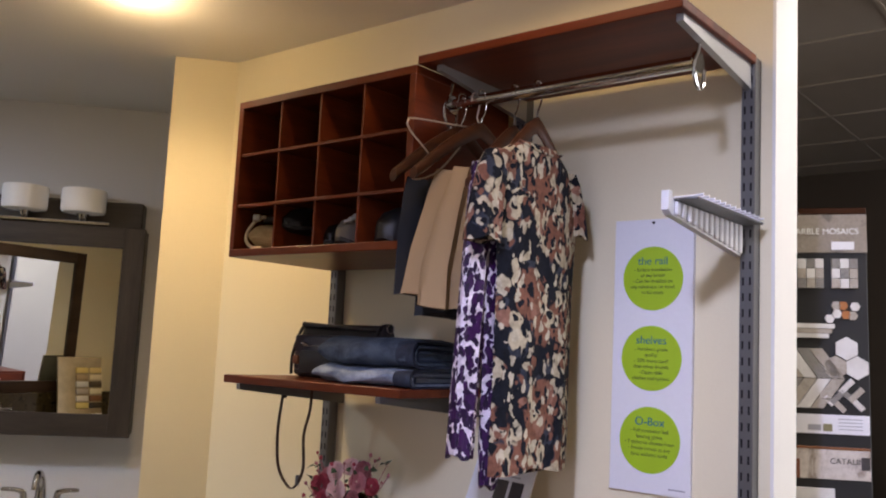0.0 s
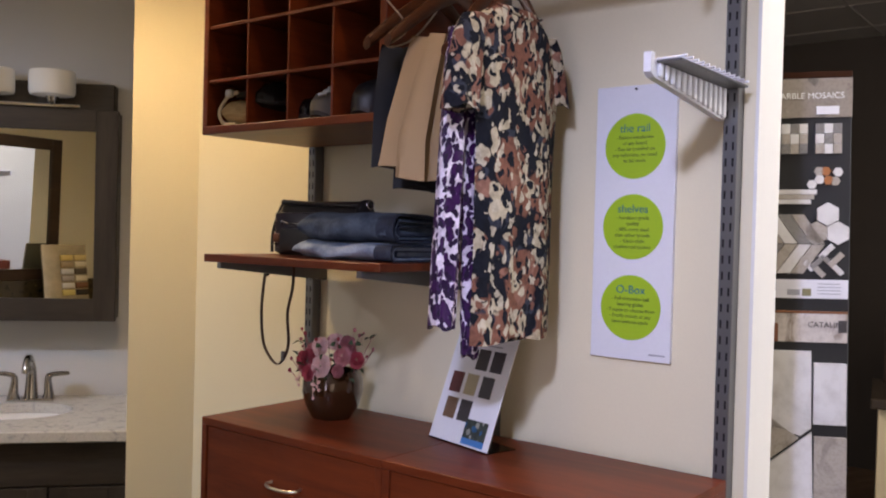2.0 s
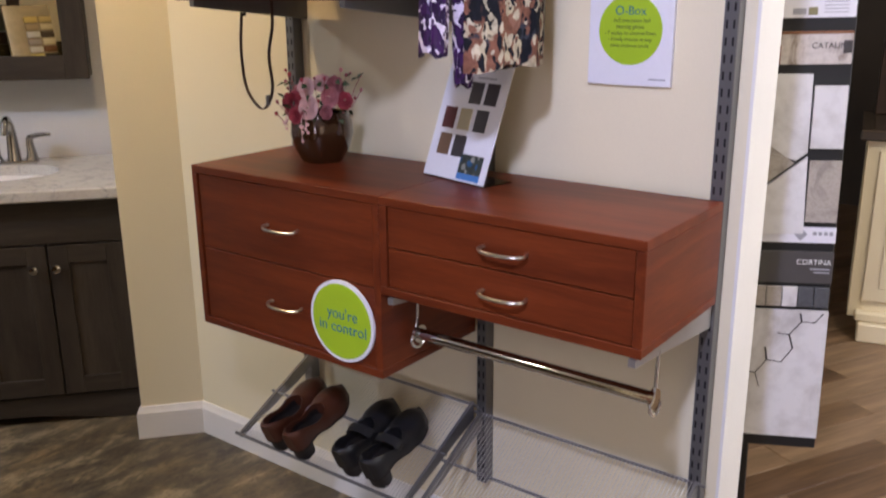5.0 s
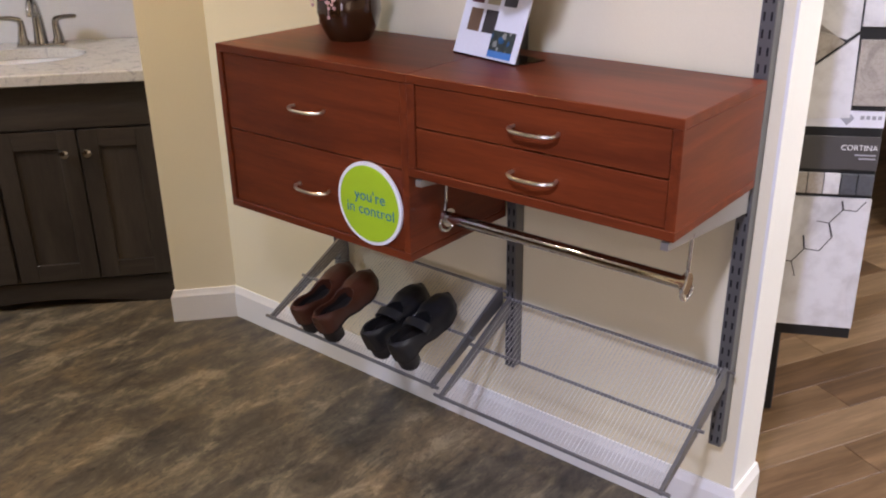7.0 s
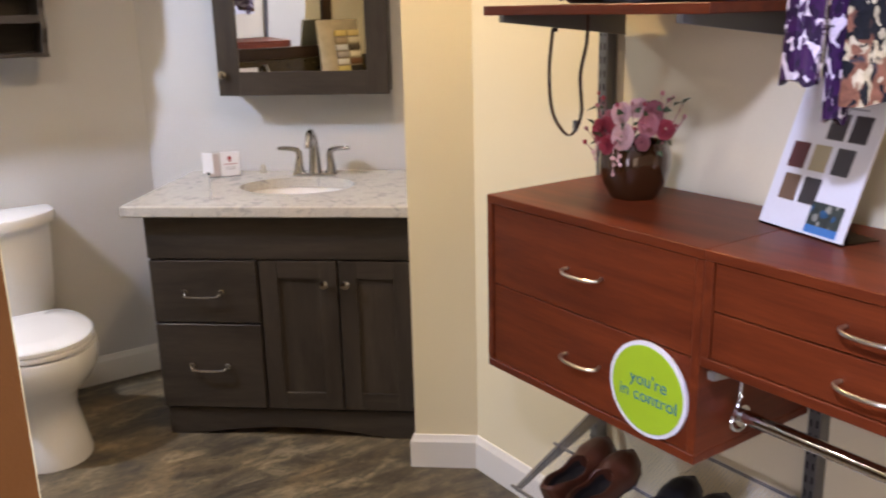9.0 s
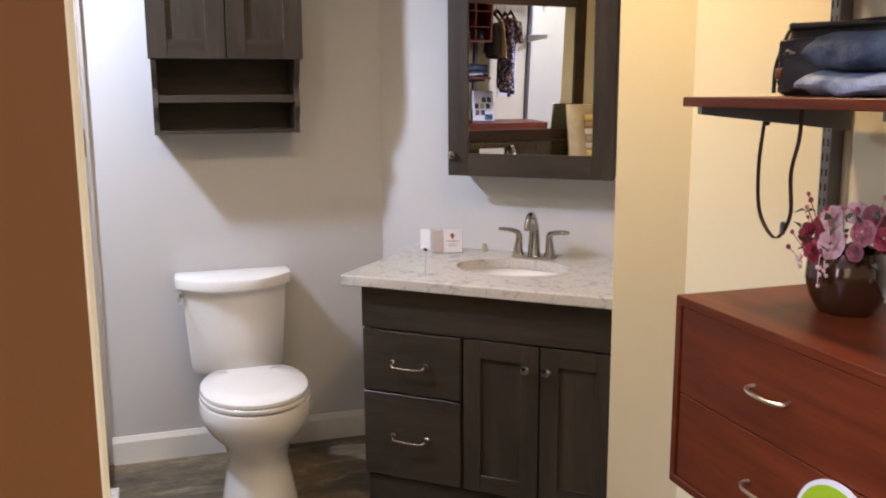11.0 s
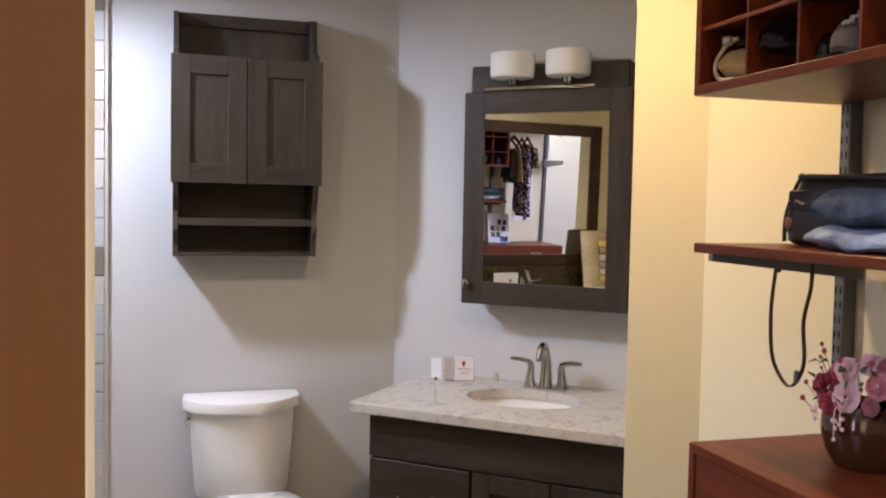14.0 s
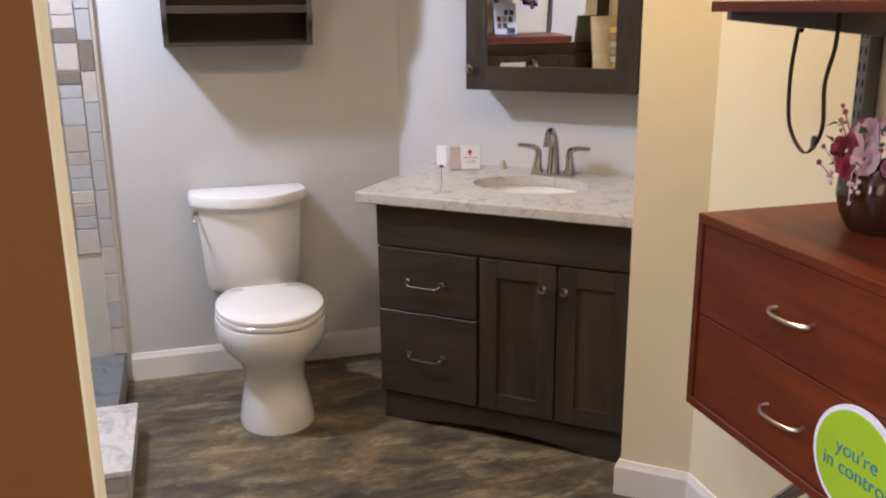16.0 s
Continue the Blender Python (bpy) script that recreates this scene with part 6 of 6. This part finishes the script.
bd("print_block", -0.08, -0.06, 1.305, 1.35, plain("brown_print", (0.2, 0.07, 0.03), 0.5), "", 0.003, 0.003)
bd("print_block", 0.08, 0.1, 1.33, 1.36, M_DARKPRINT, "", 0.003, 0.003)
bd("copper_line", -0.5, R - 0.004, 1.376, 1.381, plain("copper_print", (0.25, 0.1, 0.04), 0.4), "", 0.003, 0.003)
# large porcelain pieces cut on the slant
flat_poly("porcelain_tile", [(-0.5, 1.283), (0.018, 1.283), (0.02, 1.095), (-0.006, 1.075), (-0.5, 1.55 - 0.32)], SAMPLE[0], 0.006)
flat_poly("porcelain_tile", [(-0.14, 1.162), (-0.009, 1.069), (-0.14, 0.965)], SAMPLE[1], 0.006)
flat_poly("porcelain_tile", [(0.021, 1.085), (0.026, 0.892), (-0.5, 0.868), (-0.5, 0.90), (-0.14, 0.955)], SAMPLE[0], 0.006)
bd("porcelain_tile", 0.024, 0.1, 1.105, 1.255, SAMPLE[0], "", 0.003, 0.007)
bd("porcelain_tile", 0.027, 0.102, 0.922, 1.075, SAMPLE[1], "", 0.003, 0.007)
bd("footer_strip", -0.5, R, 0.868, 0.884 + 0.024, M_LABELWHITE, "white printed footer strip", 0.003, 0.0025)
flat_poly("emblem", [(0.005, 0.89), (0.014, 0.90), (0.028, 0.90), (0.037, 0.89), (0.021, 0.873)], M_GREYPRINT, 0.0032)
for i in range(4):
    bd("print_block", 0.05 + i * 0.013, 0.059 + i * 0.013, 0.888, 0.897, M_GREYPRINT, "", 0.003, 0.0032)
h3 = bd("header", -0.5, R, 0.762, 0.845, plain("charcoal_header", (0.07, 0.065, 0.062), 0.5), "charcoal header strip")
text("title", "CORTINA", 0.019, Matrix.Translation((0.058, -0.0045, 0.818)) @ UPRIGHT, M_WHITEPRINT, h3)
bd("print_line", 0.05, 0.098, 0.798, 0.802, M_GREYPRINT, "", 0.003, 0.003)
bd("print_line", 0.06, 0.098, 0.789, 0.793, M_GREYPRINT, "", 0.003, 0.003)
for i, k in enumerate((1, 1, 0, 3, 3)):
    x = -0.088 + i * 0.0385
    bd("mosaic_tile", x, x + 0.036, 0.70, 0.752, SAMPLE[k], "", 0.003, 0.007)
flat_poly("porcelain_panel", [(-0.5, 0.69), (R, 0.69), (R, 0.335), (-0.5, 0.335)], SAMPLE[0], 0.006)
# branching hexagon inlay
NODES = [(0.037, 0.683), (0.042, 0.66), (0.073, 0.658), (0.093, 0.684), (0.014, 0.624), (-0.016, 0.627), (0.025, 0.586), (-0.001, 0.547), (-0.037, 0.551), (-0.043, 0.587), (-0.064, 0.514), (-0.092, 0.516), (-0.052, 0.474)]
for a, b2, wide in [(0, 1, 0.0026), (1, 2, 0.0014), (2, 3, 0.0014), (1, 4, 0.0014), (4, 5, 0.0014), (4, 6, 0.0026), (6, 7, 0.0014), (7, 8, 0.0014), (8, 9, 0.0026), (8, 10, 0.0014), (10, 11, 0.0014), (10, 12, 0.0014)]:
    part("inlay_line", tube(bmesh.new(), [(NODES[a][0], -0.0062, NODES[a][1]), (NODES[b2][0], -0.0062, NODES[b2][1])], wide, 6), M_DARKPRINT, rackd)

# kitchen display far behind
M_DARKTOP = stone("dark_worktop", (0.05, 0.035, 0.022), (0.02, 0.015, 0.01), (0.14, 0.09, 0.05), 0.25, 20)
kc = thing("kitchen_cabinet", "cream painted kitchen base cabinet with a dark stone top", "cabinet", pose(-0.785, 3.925, 0, 0, 0, 12))
part("body", box(bmesh.new(), (0.0, 0.0, 0.09), (1.9, 0.6, 0.86), 0.003), M_CREAMCAB, kc)
part("plinth", box(bmesh.new(), (0.045, -0.075, 0.0), (1.92, 0.55, 0.085), 0.006), M_CREAMCAB, kc)
part("plinth_moulding", box(bmesh.new(), (0.03, -0.05, 0.086), (1.91, 0.5, 0.125), 0.006), M_CREAMCAB, kc)
part("worktop", box(bmesh.new(), (-0.03, -0.035, 0.862), (1.93, 0.62, 0.905), 0.006), M_DARKTOP, kc, "dark brown stone worktop")
for i in range(4):
    dr = part("door", box(bmesh.new(), (0.05 + i * 0.46, -0.016, 0.17), (0.47 + i * 0.46, -0.001, 0.82), 0.003), M_CREAMCAB, kc)
    part("panel", box(bmesh.new(), (0.11 + i * 0.46, -0.022, 0.23), (0.41 + i * 0.46, -0.0165, 0.76), 0.004), M_CREAMCAB, dr)
bs = thing("backsplash_panel", "dark display hutch on the kitchen worktop", "cabinet", pose(-0.785, 3.925, 0.906, 0, 0, 12))
part("back", box(bmesh.new(), (0.02, 0.5, 0.0), (1.9, 0.59, 0.95), 0.004), M_ESPRESSO, bs)
part("shelf", box(bmesh.new(), (0.02, 0.3, 0.42), (1.9, 0.5, 0.45), 0.003), M_ESPRESSO, bs)
urn = thing("black_urn", "dark glazed urn on the kitchen worktop", "vase", pose(-0.54, 4.2, 0.906))
part("pot", loft(bmesh.new(), [ring(0, 0, z, r, r, 20) for r, z in ((0.06, 0), (0.1, 0.06), (0.12, 0.16), (0.09, 0.26), (0.06, 0.3), (0.075, 0.33))]), plain("dark_glaze", (0.015, 0.012, 0.01), 0.2), urn, "", True)

# recessed lamp trims
M_LAMP = glow("lamp_glass", (1.0, 0.9, 0.72), 6.0)
# includes the unseen trim of the added bath fill
for x, y, z in DOWNLIGHTS:
    dl = thing("downlight", "white recessed downlight in the ceiling", "downlight", pose(x, y, CEIL_Z), "downlights")
    bm = bmesh.new()
    loft(bm, [ring(0, 0, z_, r, r, 28) for r, z_ in ((0.075, -0.001), (0.072, -0.006), (0.055, -0.007), (0.052, -0.002))], True, False)
    part("trim_ring", bm, M_WHITE, dl, "", True)
    part("lens", disc(bmesh.new(), (0, 0, -0.003), 0.05, "z", 0.002, 24), M_LAMP, dl)
